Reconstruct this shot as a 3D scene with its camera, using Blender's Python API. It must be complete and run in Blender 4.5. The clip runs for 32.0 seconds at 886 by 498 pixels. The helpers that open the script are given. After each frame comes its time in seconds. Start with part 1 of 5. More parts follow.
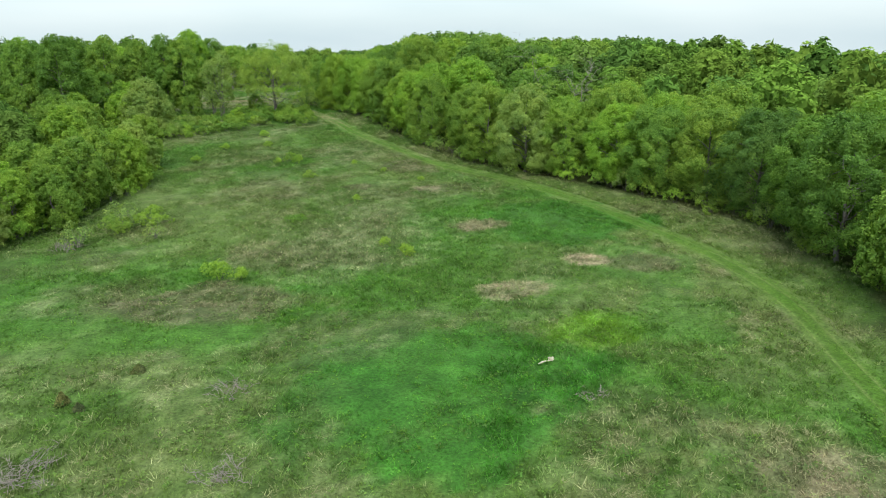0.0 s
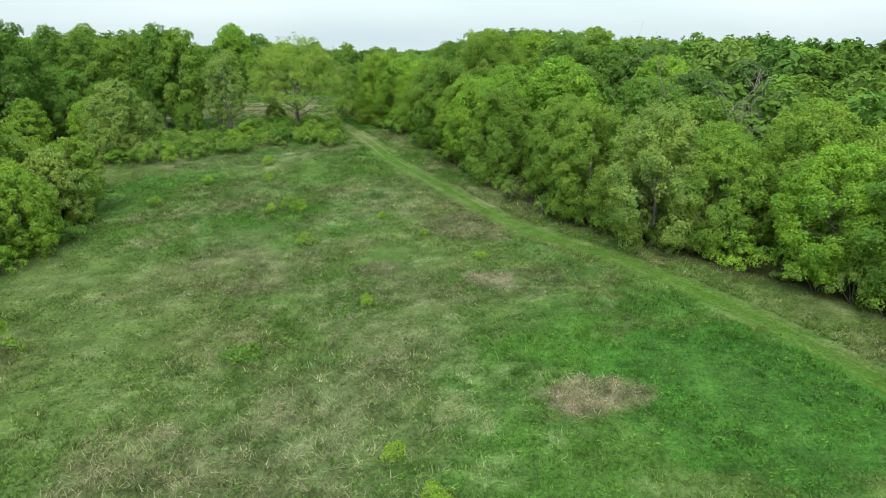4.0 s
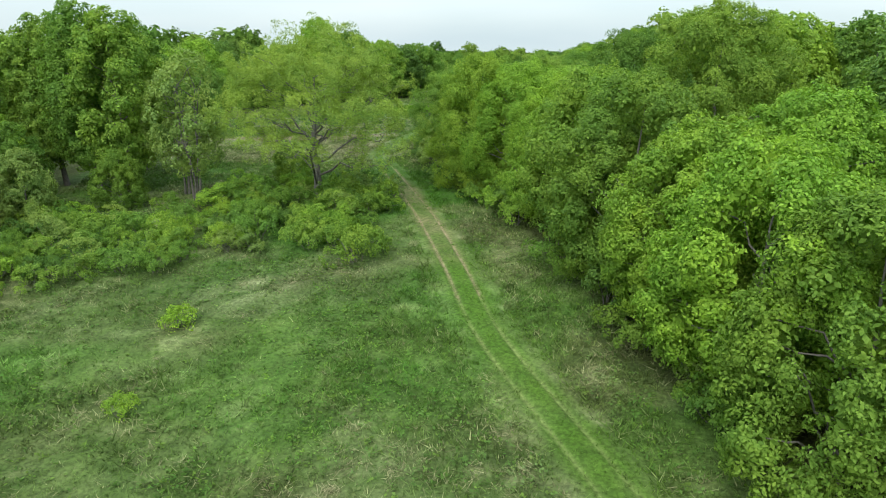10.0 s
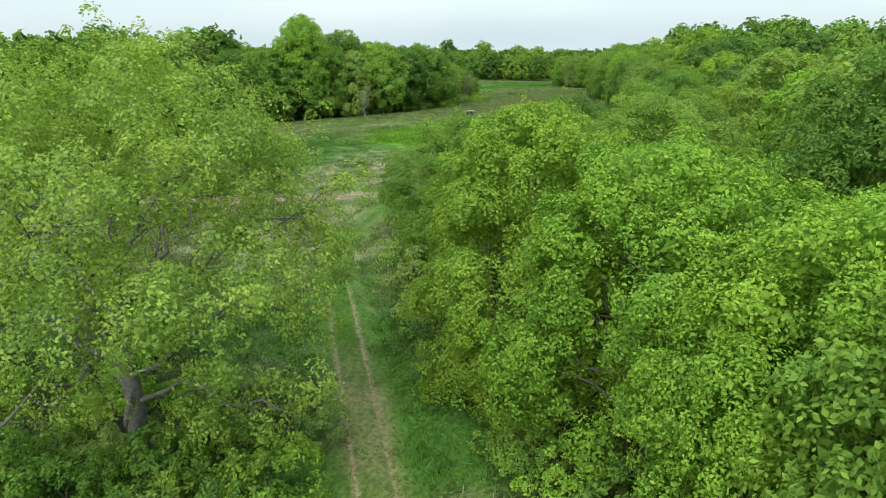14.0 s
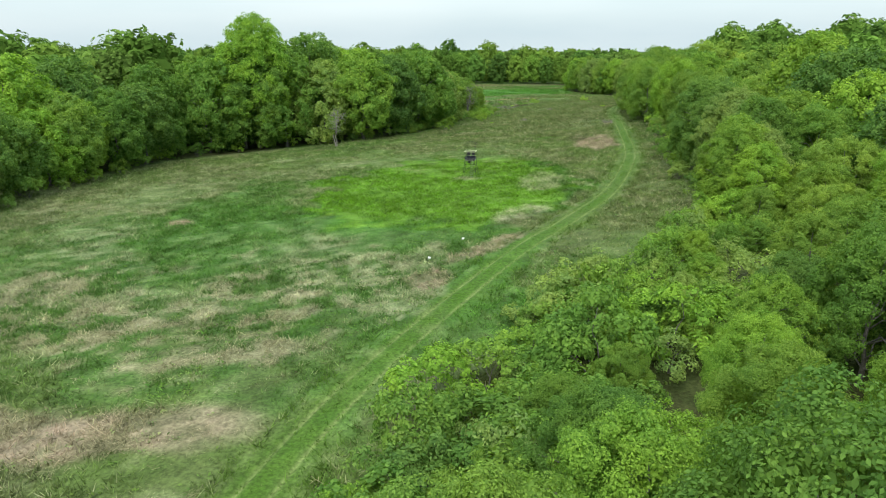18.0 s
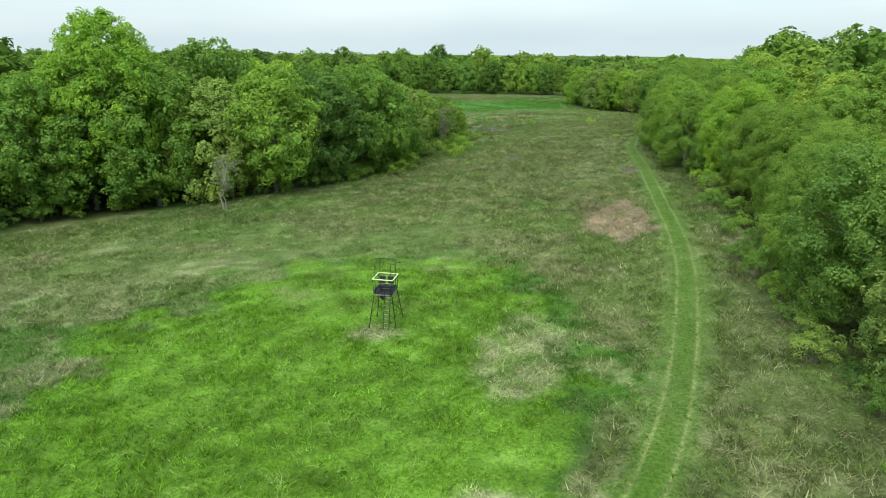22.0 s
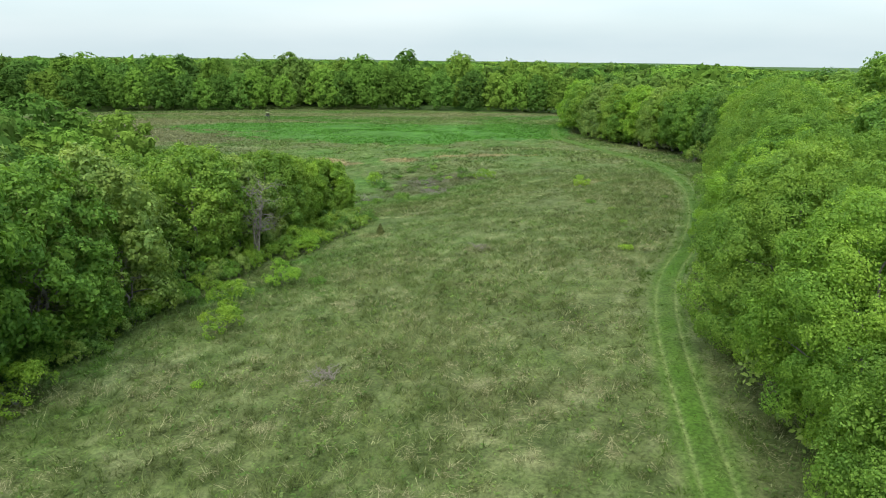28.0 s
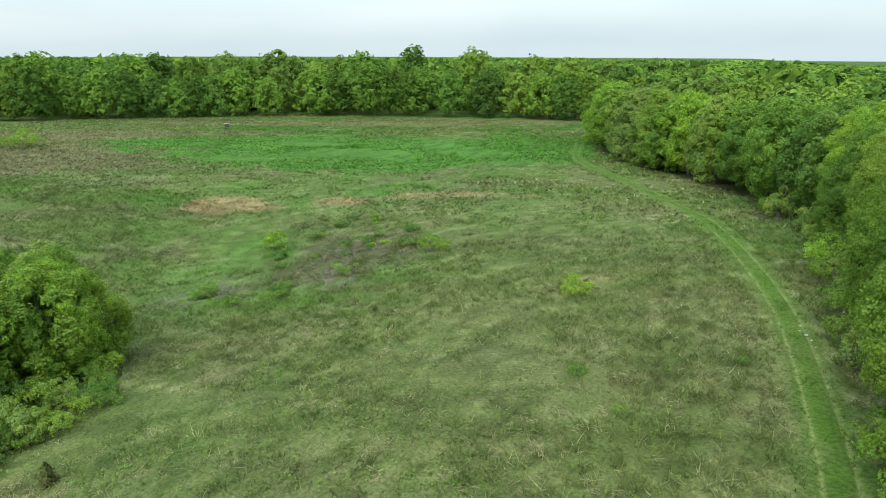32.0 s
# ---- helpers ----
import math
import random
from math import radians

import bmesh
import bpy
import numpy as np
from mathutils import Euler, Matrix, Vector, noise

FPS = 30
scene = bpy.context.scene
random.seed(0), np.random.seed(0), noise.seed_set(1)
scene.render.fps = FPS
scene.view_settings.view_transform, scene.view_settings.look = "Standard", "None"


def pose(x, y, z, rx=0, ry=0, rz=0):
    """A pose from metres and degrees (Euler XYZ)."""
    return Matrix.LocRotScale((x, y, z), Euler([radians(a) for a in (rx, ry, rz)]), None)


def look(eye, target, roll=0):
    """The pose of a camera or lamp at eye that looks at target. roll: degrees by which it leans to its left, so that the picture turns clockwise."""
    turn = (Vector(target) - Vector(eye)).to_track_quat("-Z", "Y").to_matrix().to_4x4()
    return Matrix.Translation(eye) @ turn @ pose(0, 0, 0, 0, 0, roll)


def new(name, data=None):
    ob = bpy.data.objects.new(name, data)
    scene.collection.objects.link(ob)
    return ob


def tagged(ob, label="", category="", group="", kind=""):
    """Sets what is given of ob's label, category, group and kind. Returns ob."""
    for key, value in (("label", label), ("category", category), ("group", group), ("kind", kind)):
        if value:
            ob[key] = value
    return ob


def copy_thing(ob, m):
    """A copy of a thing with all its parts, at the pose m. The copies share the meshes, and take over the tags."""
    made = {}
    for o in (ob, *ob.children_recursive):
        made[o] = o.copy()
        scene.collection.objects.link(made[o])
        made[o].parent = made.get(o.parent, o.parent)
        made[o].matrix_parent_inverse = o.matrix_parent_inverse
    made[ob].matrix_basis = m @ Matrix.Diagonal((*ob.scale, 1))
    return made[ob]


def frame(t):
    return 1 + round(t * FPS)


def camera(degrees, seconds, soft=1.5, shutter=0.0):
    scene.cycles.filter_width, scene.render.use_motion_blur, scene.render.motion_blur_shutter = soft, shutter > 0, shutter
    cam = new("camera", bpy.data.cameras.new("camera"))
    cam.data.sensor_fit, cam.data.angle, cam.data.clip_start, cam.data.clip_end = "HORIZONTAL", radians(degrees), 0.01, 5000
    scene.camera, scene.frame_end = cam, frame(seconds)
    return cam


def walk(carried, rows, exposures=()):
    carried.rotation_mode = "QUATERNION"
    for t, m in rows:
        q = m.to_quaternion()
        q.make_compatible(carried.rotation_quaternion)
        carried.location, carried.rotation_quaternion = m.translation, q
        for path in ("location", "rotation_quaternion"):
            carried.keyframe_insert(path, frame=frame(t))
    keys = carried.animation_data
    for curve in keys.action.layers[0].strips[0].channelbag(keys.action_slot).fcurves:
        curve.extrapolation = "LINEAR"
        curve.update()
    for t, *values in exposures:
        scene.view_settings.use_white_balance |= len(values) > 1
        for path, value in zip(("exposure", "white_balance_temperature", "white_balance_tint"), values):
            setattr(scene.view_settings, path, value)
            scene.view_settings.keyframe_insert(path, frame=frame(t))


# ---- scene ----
cam = camera(67.1, 32.0, soft=1.0)
PATH = [
    (0, (-0.0, -0.0, 23.1), (-0.0, 1.909, 22.502), -0.42),
    (0.5, (0.14, 4.63, 22.97), (0.113, 6.539, 22.367), -0.40),
    (1, (0.22, 9.31, 22.84), (0.164, 11.215, 22.244), -0.38),
    (1.5, (0.17, 14.07, 22.72), (0.086, 15.981, 22.121), -0.34),
    (2, (0.08, 19.01, 22.59), (-0.031, 20.92, 21.995), -0.27),
    (2.5, (-0.07, 23.94, 22.46), (-0.2, 25.846, 21.866), -0.16),
    (3, (-0.27, 28.87, 22.34), (-0.411, 30.775, 21.739), -0.06),
    (3.5, (-0.57, 33.91, 22.22), (-0.732, 35.812, 21.622), 0.09),
    (5.5, (-2.64, 53.78, 21.39), (-2.906, 55.669, 20.802), 0.45),
    (6, (-3.19, 58.94, 21.26), (-3.487, 60.825, 20.669), 0.48),
    (6.5, (-3.83, 64.06, 21.15), (-4.166, 65.942, 20.56), 0.46),
    (7, (-4.5, 69.12, 21.04), (-4.868, 70.997, 20.45), 0.41),
    (7.5, (-5.18, 74.05, 20.96), (-5.59, 75.918, 20.367), 0.35),
    (8, (-5.92, 78.95, 20.94), (-6.366, 80.809, 20.343), 0.29),
    (8.5, (-6.81, 83.78, 20.91), (-7.294, 85.632, 20.315), 0.21),
    (9, (-7.75, 88.55, 20.9), (-8.25, 90.395, 20.305), 0.15),
    (9.5, (-8.76, 93.27, 20.92), (-9.28, 95.111, 20.329), 0.10),
    (10, (-9.87, 97.89, 21.02), (-10.406, 99.721, 20.428), 0.04),
    (10.5, (-11.0, 102.51, 21.21), (-11.545, 104.343, 20.614), -0.02),
    (11, (-12.1, 107.07, 21.46), (-12.656, 108.894, 20.862), -0.07),
    (11.5, (-13.29, 111.47, 21.68), (-13.857, 113.291, 21.082), -0.14),
    (12, (-14.36, 115.57, 21.88), (-14.934, 117.392, 21.281), -0.21),
    (12.5, (-15.68, 120.11, 22.03), (-16.256, 121.934, 21.438), -0.20),
    (13, (-16.96, 124.58, 22.21), (-17.53, 126.397, 21.609), -0.14),
    (13.5, (-18.3, 128.91, 22.29), (-18.873, 130.733, 21.692), -0.09),
    (14, (-19.66, 133.33, 22.36), (-20.228, 135.145, 21.76), -0.07),
    (14.5, (-21.03, 137.8, 22.44), (-21.596, 139.621, 21.836), -0.08),
    (15, (-22.18, 142.43, 22.52), (-22.76, 144.252, 21.923), -0.07),
    (15.5, (-23.31, 147.05, 22.62), (-23.891, 148.864, 22.022), -0.06),
    (17.5, (-28.32, 166.65, 23.5), (-28.908, 168.469, 22.892), -0.36),
    (18, (-29.52, 171.17, 23.7), (-30.102, 172.984, 23.092), -0.31),
    (18.5, (-30.66, 175.68, 23.85), (-31.244, 177.5, 23.246), -0.23),
    (19, (-31.65, 180.36, 23.99), (-32.23, 182.178, 23.388), -0.15),
    (19.5, (-32.55, 185.52, 24.1), (-33.128, 187.337, 23.503), -0.09),
    (20, (-33.38, 191.12, 24.2), (-33.961, 192.935, 23.595), -0.04),
    (20.5, (-34.11, 196.84, 24.28), (-34.696, 198.658, 23.678), 0.02),
    (21, (-34.85, 202.71, 24.34), (-35.431, 204.53, 23.743), 0.06),
    (21.5, (-35.36, 208.8, 24.36), (-35.943, 210.621, 23.766), 0.10),
    (22, (-35.95, 214.95, 24.4), (-36.531, 216.763, 23.802), 0.07),
    (22.5, (-36.48, 221.12, 24.47), (-37.061, 222.935, 23.875), 0.01),
    (23, (-36.93, 227.46, 24.56), (-37.512, 229.273, 23.97), -0.02),
    (23.5, (-37.4, 233.9, 24.62), (-37.986, 235.718, 24.027), 0.05),
    (24, (-37.91, 240.2, 24.57), (-38.498, 242.021, 23.976), 0.17),
    (24.5, (-38.31, 246.76, 24.54), (-38.895, 248.582, 23.952), 0.31),
    (25, (-38.68, 253.24, 24.5), (-39.267, 255.056, 23.907), 0.43),
    (25.5, (-39.05, 259.81, 24.43), (-39.638, 261.633, 23.837), 0.53),
    (27.5, (-41.16, 286.87, 23.7), (-41.756, 288.681, 23.117), 0.33),
    (28, (-41.28, 293.35, 23.64), (-41.888, 295.164, 23.056), 0.26),
    (28.5, (-41.42, 299.67, 23.6), (-42.033, 301.477, 23.016), 0.15),
    (29, (-41.61, 305.92, 23.57), (-42.243, 307.725, 22.985), 0.03),
    (29.5, (-41.89, 312.14, 23.55), (-42.525, 313.94, 22.956), -0.06),
    (30, (-42.19, 318.36, 23.48), (-42.837, 320.157, 22.896), -0.12),
    (30.5, (-42.51, 324.58, 23.38), (-43.17, 326.374, 22.786), -0.17),
    (31, (-42.89, 330.72, 23.26), (-43.569, 332.51, 22.673), -0.20),
    (31.5, (-43.32, 336.7, 23.14), (-44.018, 338.474, 22.556), -0.25),
    (32, (-43.68, 342.59, 23.0), (-44.408, 344.352, 22.408), -0.24),
]
walk(cam, [(t, look(eye, target, roll)) for t, eye, target, roll in PATH])

# ---------------------------------------------------------------- light
world = bpy.data.worlds.new("overcast_sky")
scene.world = world
world.use_nodes = True
wn, wl = world.node_tree.nodes, world.node_tree.links
wn.clear()
SUN_UP, SUN_TURN = radians(50), radians(180)
sky = wn.new("ShaderNodeTexSky")
sky.sky_type = "NISHITA"
sky.sun_disc = False
sky.sun_elevation, sky.sun_rotation = SUN_UP, SUN_TURN
sky.air_density, sky.dust_density = 1.0, 2.0
bg_sky = wn.new("ShaderNodeBackground")
bg_sky.inputs["Strength"].default_value = 0.05
wl.new(sky.outputs["Color"], bg_sky.inputs["Color"])
# thin, nearly even cloud
tc = wn.new("ShaderNodeTexCoord")
mp = wn.new("ShaderNodeMapping")
mp.inputs["Scale"].default_value = (1.0, 1.0, 5.0)
cl_noise = wn.new("ShaderNodeTexNoise")
cl_noise.inputs["Scale"].default_value = 2.2
cl_noise.inputs["Detail"].default_value = 5.0
cl_noise.inputs["Roughness"].default_value = 0.45
cl_ramp = wn.new("ShaderNodeValToRGB")
cl_ramp.color_ramp.elements[0].position, cl_ramp.color_ramp.elements[0].color = 0.3, (0.585, 0.735, 0.80, 1)
cl_ramp.color_ramp.elements[1].position, cl_ramp.color_ramp.elements[1].color = 0.72, (0.775, 0.885, 0.93, 1)
wl.new(tc.outputs["Generated"], mp.inputs["Vector"])
wl.new(mp.outputs["Vector"], cl_noise.inputs["Vector"])
wl.new(cl_noise.outputs["Fac"], cl_ramp.inputs["Fac"])
bg_cloud = wn.new("ShaderNodeBackground")
wl.new(cl_ramp.outputs["Color"], bg_cloud.inputs["Color"])
# an overcast sky is brighter overhead than at the skyline
height_part = wn.new("ShaderNodeSeparateXYZ")
brighter = wn.new("ShaderNodeMapRange")
brighter.inputs["From Min"].default_value, brighter.inputs["From Max"].default_value = 0.12, 0.9
brighter.inputs["To Min"].default_value, brighter.inputs["To Max"].default_value = 0.78, 1.75
wl.new(tc.outputs["Generated"], height_part.inputs["Vector"])
wl.new(height_part.outputs["Z"], brighter.inputs["Value"])
wl.new(brighter.outputs["Result"], bg_cloud.inputs["Strength"])
add = wn.new("ShaderNodeAddShader")
wo = wn.new("ShaderNodeOutputWorld")
wl.new(bg_sky.outputs["Background"], add.inputs[0])
wl.new(bg_cloud.outputs["Background"], add.inputs[1])
wl.new(add.outputs["Shader"], wo.inputs["Surface"])

sun_data = bpy.data.lights.new("sun", "SUN")
sun_data.energy, sun_data.angle, sun_data.color = 2.9, radians(46), (1.0, 0.98, 0.93)
sun = new("sun", sun_data)
sun.matrix_world = look((0, 0, 60), (0 + math.sin(SUN_TURN) * -1, 0 - math.cos(SUN_TURN), 60 - math.tan(SUN_UP)))
scene.view_settings.exposure = 0.25

# ---------------------------------------------------------------- land form
K = 1.15


def ease(u):
    u = np.clip(u, 0, 1)
    return u * u * (3 - 2 * u)


LAND_Y = np.array([-400, -60, 0, 50, 85, 102, 116, 130, 160, 190, 220, 250, 280, 310, 335, 380, 430, 480, 600, 1100, 2200, 4500]) * K
LAND_Z = np.array([6, 2.5, 2.0, 2.2, 3.2, 4.0, 5.6, 6.8, 6.8, 6.3, 5.8, 5.6, 5.0, 4.2, 3.4, 0.6, -2.0, -3.6, -6, -17, -37, -76]) * K


def field_mid(y):
    return np.interp(np.asarray(y) / K, [-60, 0, 60, 130, 190, 260, 340, 480], [0, 0, -3, -23, -42, -42, -50, -60]) * K


def land(x, y):
    """Height of the ground: a long rise, a crest and a fall to the far field, with a wet draw on one side."""
    x, y = np.asarray(x, float), np.asarray(y, float)
    z = np.interp(y, LAND_Y, LAND_Z)
    for d in (6 * K, 12 * K):
        z = z * 0.5 + 0.25 * (np.interp(y - d, LAND_Y, LAND_Z) + np.interp(y + d, LAND_Y, LAND_Z))
    lean = np.interp(y / K, [-60, 60, 110, 150, 200, 260, 300, 350, 420], [0, 0, 0, 0.03, 0.03, 0.07, 0.09, 0.06, 0])
    z = z + np.clip(x - field_mid(y), -52, 34) * lean
    z = z - 13.0 * ease((x - 45) / 260)
    return z - 3.0 * np.exp(-(((x + 92) / 23) ** 2) - (((y - 397) / 30) ** 2))


def hash2(i, j, seed):
    n = np.sin(i * 127.1 + j * 311.7 + seed * 74.7) * 43758.5453
    return n - np.floor(n)


def smooth_noise(x, y, size, seed=0):
    """Value noise from 0 to 1 with cells of that size in metres."""
    u, v = np.asarray(x) / size, np.asarray(y) / size
    i, j = np.floor(u), np.floor(v)
    a, b = ease(u - i), ease(v - j)
    return (hash2(i, j, seed) * (1 - a) + hash2(i + 1, j, seed) * a) * (1 - b) + (hash2(i, j + 1, seed) * (1 - a) + hash2(i + 1, j + 1, seed) * a) * b


def rough_noise(x, y, size, seed=0, steps=3):
    out, amount, total = 0, 1.0, 0.0
    for k in range(steps):
        out = out + amount * smooth_noise(x + 17.3 * k, y - 9.1 * k, size / 2**k, seed + k)
        total += amount
        amount *= 0.55
    return out / total


# the two-rut track along the wood
TRACK = [(24, 4), (25, 22), (26.5, 38), (28, 50), (27, 60), (24.5, 68), (18.5, 82), (10, 95), (3, 102), (-2, 108), (-9.7, 120), (-16.6, 130), (-21.2, 139),
         (-27, 150), (-35, 164), (-40.8, 175), (-42.4, 186), (-42.5, 196), (-41.2, 208), (-39.0, 222), (-36.6, 232), (-34, 245), (-33, 262), (-33.3, 275),
         (-35, 291), (-37.6, 315), (-40, 334), (-40.2, 346), (-38.7, 356), (-37.6, 370), (-37.8, 387), (-39, 400), (-42, 419), (-46, 434), (-58, 461),
         (-72, 490), (-78, 520)]


def smooth_line(points, step):
    """A Catmull-Rom line through the points, at even steps."""
    p = np.array([points[0]] + list(points) + [points[-1]], float)
    out = []
    for i in range(1, len(p) - 2):
        n = max(2, int(np.linalg.norm(p[i + 1] - p[i]) / step))
        for s in np.arange(n) / n:
            a, b, c, d = p[i - 1], p[i], p[i + 1], p[i + 2]
            out.append(0.5 * (2 * b + (c - a) * s + (2 * a - 5 * b + 4 * c - d) * s**2 + (3 * b - a - 3 * c + d) * s**3))
    return np.array(out)


track_line = smooth_line(TRACK, 1.0)


def line_gap(x, y, line):
    """Distance of places from a line, in rows to save memory."""
    x, y = np.ravel(x), np.ravel(y)
    out = np.empty(len(x))
    for k in range(0, len(x), 20000):
        dx = x[k : k + 20000, None] - line[None, :, 0]
        dy = y[k : k + 20000, None] - line[None, :, 1]
        out[k : k + 20000] = np.sqrt((dx * dx + dy * dy).min(1))
    return out


# ---------------------------------------------------------------- colours of the meadow
C_GREEN = np.array((0.062, 0.158, 0.020))
C_OLIVE = np.array((0.098, 0.156, 0.034))
C_DRY = np.array((0.148, 0.154, 0.062))
C_TAN = np.array((0.310, 0.250, 0.155))
C_STRAW = np.array((0.290, 0.300, 0.160))
C_BROWN = np.array((0.098, 0.098, 0.045))
C_EMERALD = np.array((0.036, 0.136, 0.014))
C_LIME = np.array((0.098, 0.215, 0.014))
C_FRESH = np.array((0.066, 0.176, 0.023))
C_ORANGE = np.array((0.250, 0.205, 0.090))

PATCHES = []


def patch(colour, x, y, rx, ry, turn=0, amount=0.85, edge=0.35, breakup=0.0):
    """A patch of one kind of growth: an uneven ellipse; breakup: how far it is broken into tufts."""
    PATCHES.append((colour, x, y, rx, ry, radians(turn), amount, edge, breakup))


# near end of the field
patch(C_EMERALD, -0.5, 36.5, 8.8, 9.6, 0, 0.9, 0.3)
patch(C_EMERALD, 6.5, 40, 5.2, 4.2, 10, 0.85, 0.3)
patch(C_LIME, 11.5, 46, 4.5, 3.5, 20, 0.85, 0.4)
patch(C_FRESH, 18, 47, 5, 5, 0, 0.6, 0.5)
patch(C_EMERALD, 14.5, 75, 8.6, 8.6, 0, 0.85, 0.35)
patch(C_FRESH, 19, 60, 4.5, 6, 0, 0.5, 0.5)
patch(C_GREEN, 4, 62, 14, 24, 0, 0.25, 0.7)
patch(C_BROWN, -20, 51, 6.5, 4.5, 0, 0.85, 0.6, 0.3)
patch(C_BROWN, -7, 45, 6.5, 4, 30, 0.5, 0.6, 0.4)
patch(C_BROWN, -14, 64, 9, 7, 0, 0.28, 0.6, 0.4)
patch(C_BROWN, -8, 84, 9, 8, 0, 0.3, 0.6, 0.4)
patch(C_TAN, 6, 54, 3.2, 2.0, 0, 0.8, 0.6, 0.5)
patch(C_TAN, 14, 61.5, 2.0, 1.6, 0, 0.85, 0.5, 0.4)
patch(C_BROWN, 19, 60, 3.0, 2.2, 0, 0.8, 0.5, 0.3)
patch(C_TAN, 4, 73, 3.0, 1.6, 10, 0.8, 0.6, 0.4)
patch(C_TAN, -2, 90, 3.0, 1.8, 10, 0.75, 0.6, 0.4)
patch(C_DRY, 14, 29, 9, 6, 0, 0.6, 0.6, 0.7)
patch(C_DRY, -12, 30, 8, 8, 0, 0.3, 0.6, 0.6)
patch(C_TAN, 20, 27, 5, 3, 0, 0.5, 0.6, 0.5)
patch(C_FRESH, -10, 56, 4, 3, 0, 0.6, 0.6, 0.4)
patch(C_STRAW, -10, 70, 10, 12, 0, 0.2, 0.8, 0.7)
# the rise before the oak
patch(C_EMERALD, 3, 95, 2.6, 6, 35, 0.45, 0.5, 0.4)
patch(C_EMERALD, 11, 87, 4, 3, 0, 0.5, 0.5, 0.3)
patch(C_BROWN, -5, 104, 3.6, 4.5, 20, 0.8, 0.6, 0.3)
patch(C_BROWN, -12, 91, 2.6, 1.8, 20, 0.8, 0.5, 0.4)
patch(C_STRAW, -1.5, 89, 2.6, 1.6, 0, 0.6, 0.6, 0.5)
patch(C_BROWN, -30, 112, 9, 8, 0, 0.45, 0.6, 0.4)
patch(C_BROWN, -16, 117, 7, 6, 0, 0.4, 0.6, 0.5)
patch(C_FRESH, -46, 111, 6, 9, -20, 0.65, 0.5)
patch(C_FRESH, -38, 121, 7, 3, 25, 0.3, 0.6)
patch(C_OLIVE, -26, 122, 12, 10, 0, 0.5, 0.7, 0.4)
patch(C_STRAW, -14, 113, 8, 8, 0, 0.2, 0.8, 0.7)
patch(C_STRAW, -33, 131, 4, 2.5, 20, 0.32, 0.6, 0.6)
patch(C_BROWN, -22, 90, 8, 8, 0, 0.35, 0.6, 0.5)
patch(C_STRAW, -64, 178, 24, 11, 0, 0.4, 0.7, 0.8)
# meadow past the oak, and the plot round the stand
patch(C_STRAW, -78, 235, 22, 26, 0, 0.25, 0.8, 0.6)
patch(C_TAN, -62, 188, 11, 3.0, 12, 0.9, 0.5, 0.4)
patch(C_TAN, -50, 191, 5, 2.2, 20, 0.85, 0.5, 0.4)
patch(C_FRESH * 0.85, -60, 212, 26, 20, 10, 0.75, 0.6)
patch(C_TAN, -60, 203, 15, 9, 0, 0.58, 0.7, 0.95)
patch(C_STRAW, -64, 213, 18, 12, 0, 0.42, 0.7, 0.95)
patch(C_STRAW, -48, 212, 6, 10, 0, 0.5, 0.7, 0.95)
patch(C_STRAW, -42.5, 240, 3.5, 9, -8, 0.6, 0.6, 0.9)
patch(C_STRAW, -50, 236, 10, 8, 0, 0.35, 0.7, 0.97)
patch(C_GREEN * 0.95, -69, 226, 7.0, 19, 24, 0.75, 0.6)
patch(np.array((0.046, 0.138, 0.012)), -53, 246, 16.4, 21.4, 4, 0.85, 0.2)
patch(C_LIME, -53.5, 246, 15.0, 19.8, 8, 0.9, 0.14)
patch(C_TAN, -44, 213, 1.6, 1.8, 0, 0.9, 0.5, 0.6)
patch(C_TAN, -41.8, 221.5, 0.9, 4.8, -22, 0.9, 0.5, 0.6)
patch(C_STRAW, -41.5, 233, 1.8, 4.0, -15, 0.85, 0.5, 0.7)
patch(C_STRAW, -42.5, 250, 3, 6, 0, 0.6, 0.6, 0.6)
patch(C_TAN, -73, 223.2, 1.3, 0.8, 0, 0.95, 0.4)
patch(C_STRAW, -52, 250.5, 2.2, 1.4, 0, 0.7, 0.6, 0.5)
# brown grass and the long slope
patch(C_OLIVE, -62, 285, 22, 16, 0, 0.5, 0.7, 0.5)
patch(C_TAN, -38.9, 283.5, 3.4, 8.6, 4, 0.97, 0.4, 0.25)
patch(C_BROWN, -42.5, 290, 1.8, 6, 0, 0.7, 0.5, 0.2)
patch(C_TAN, -39.5, 311, 1.6, 3.0, 0, 0.7, 0.6, 0.4)
patch(C_FRESH, -48, 289, 2.4, 2.4, 0, 0.65, 0.6, 0.4)
patch(C_STRAW, -66, 301, 5, 2.5, 20, 0.55, 0.6, 0.5)
patch(C_STRAW, -70, 322, 4, 4, 0, 0.55, 0.6, 0.5)
patch(C_DRY, -55, 325, 18, 35, 0, 0.50, 0.7, 0.5)
patch(C_DRY, -48, 370, 16, 26, 0, 0.50, 0.7, 0.5)
patch(C_TAN, -46, 321, 4, 8, 10, 0.4, 0.8, 0.7)
patch(C_TAN, -58, 354, 1.6, 1.5, 0, 0.85, 0.5, 0.3)
patch(C_ORANGE, -72, 359.5, 1.8, 1.2, 0, 0.8, 0.5, 0.3)
patch(C_ORANGE, -53, 396, 1.5, 5, -30, 0.7, 0.5, 0.5)
patch(C_BROWN, -76, 316, 2.6, 3.2, 0, 0.8, 0.5, 0.2)
patch(C_OLIVE, -56, 345, 26, 55, 0, 0.6, 0.7)
patch(C_DRY, -58, 385, 34, 95, 0, 0.35, 0.7, 0.3)
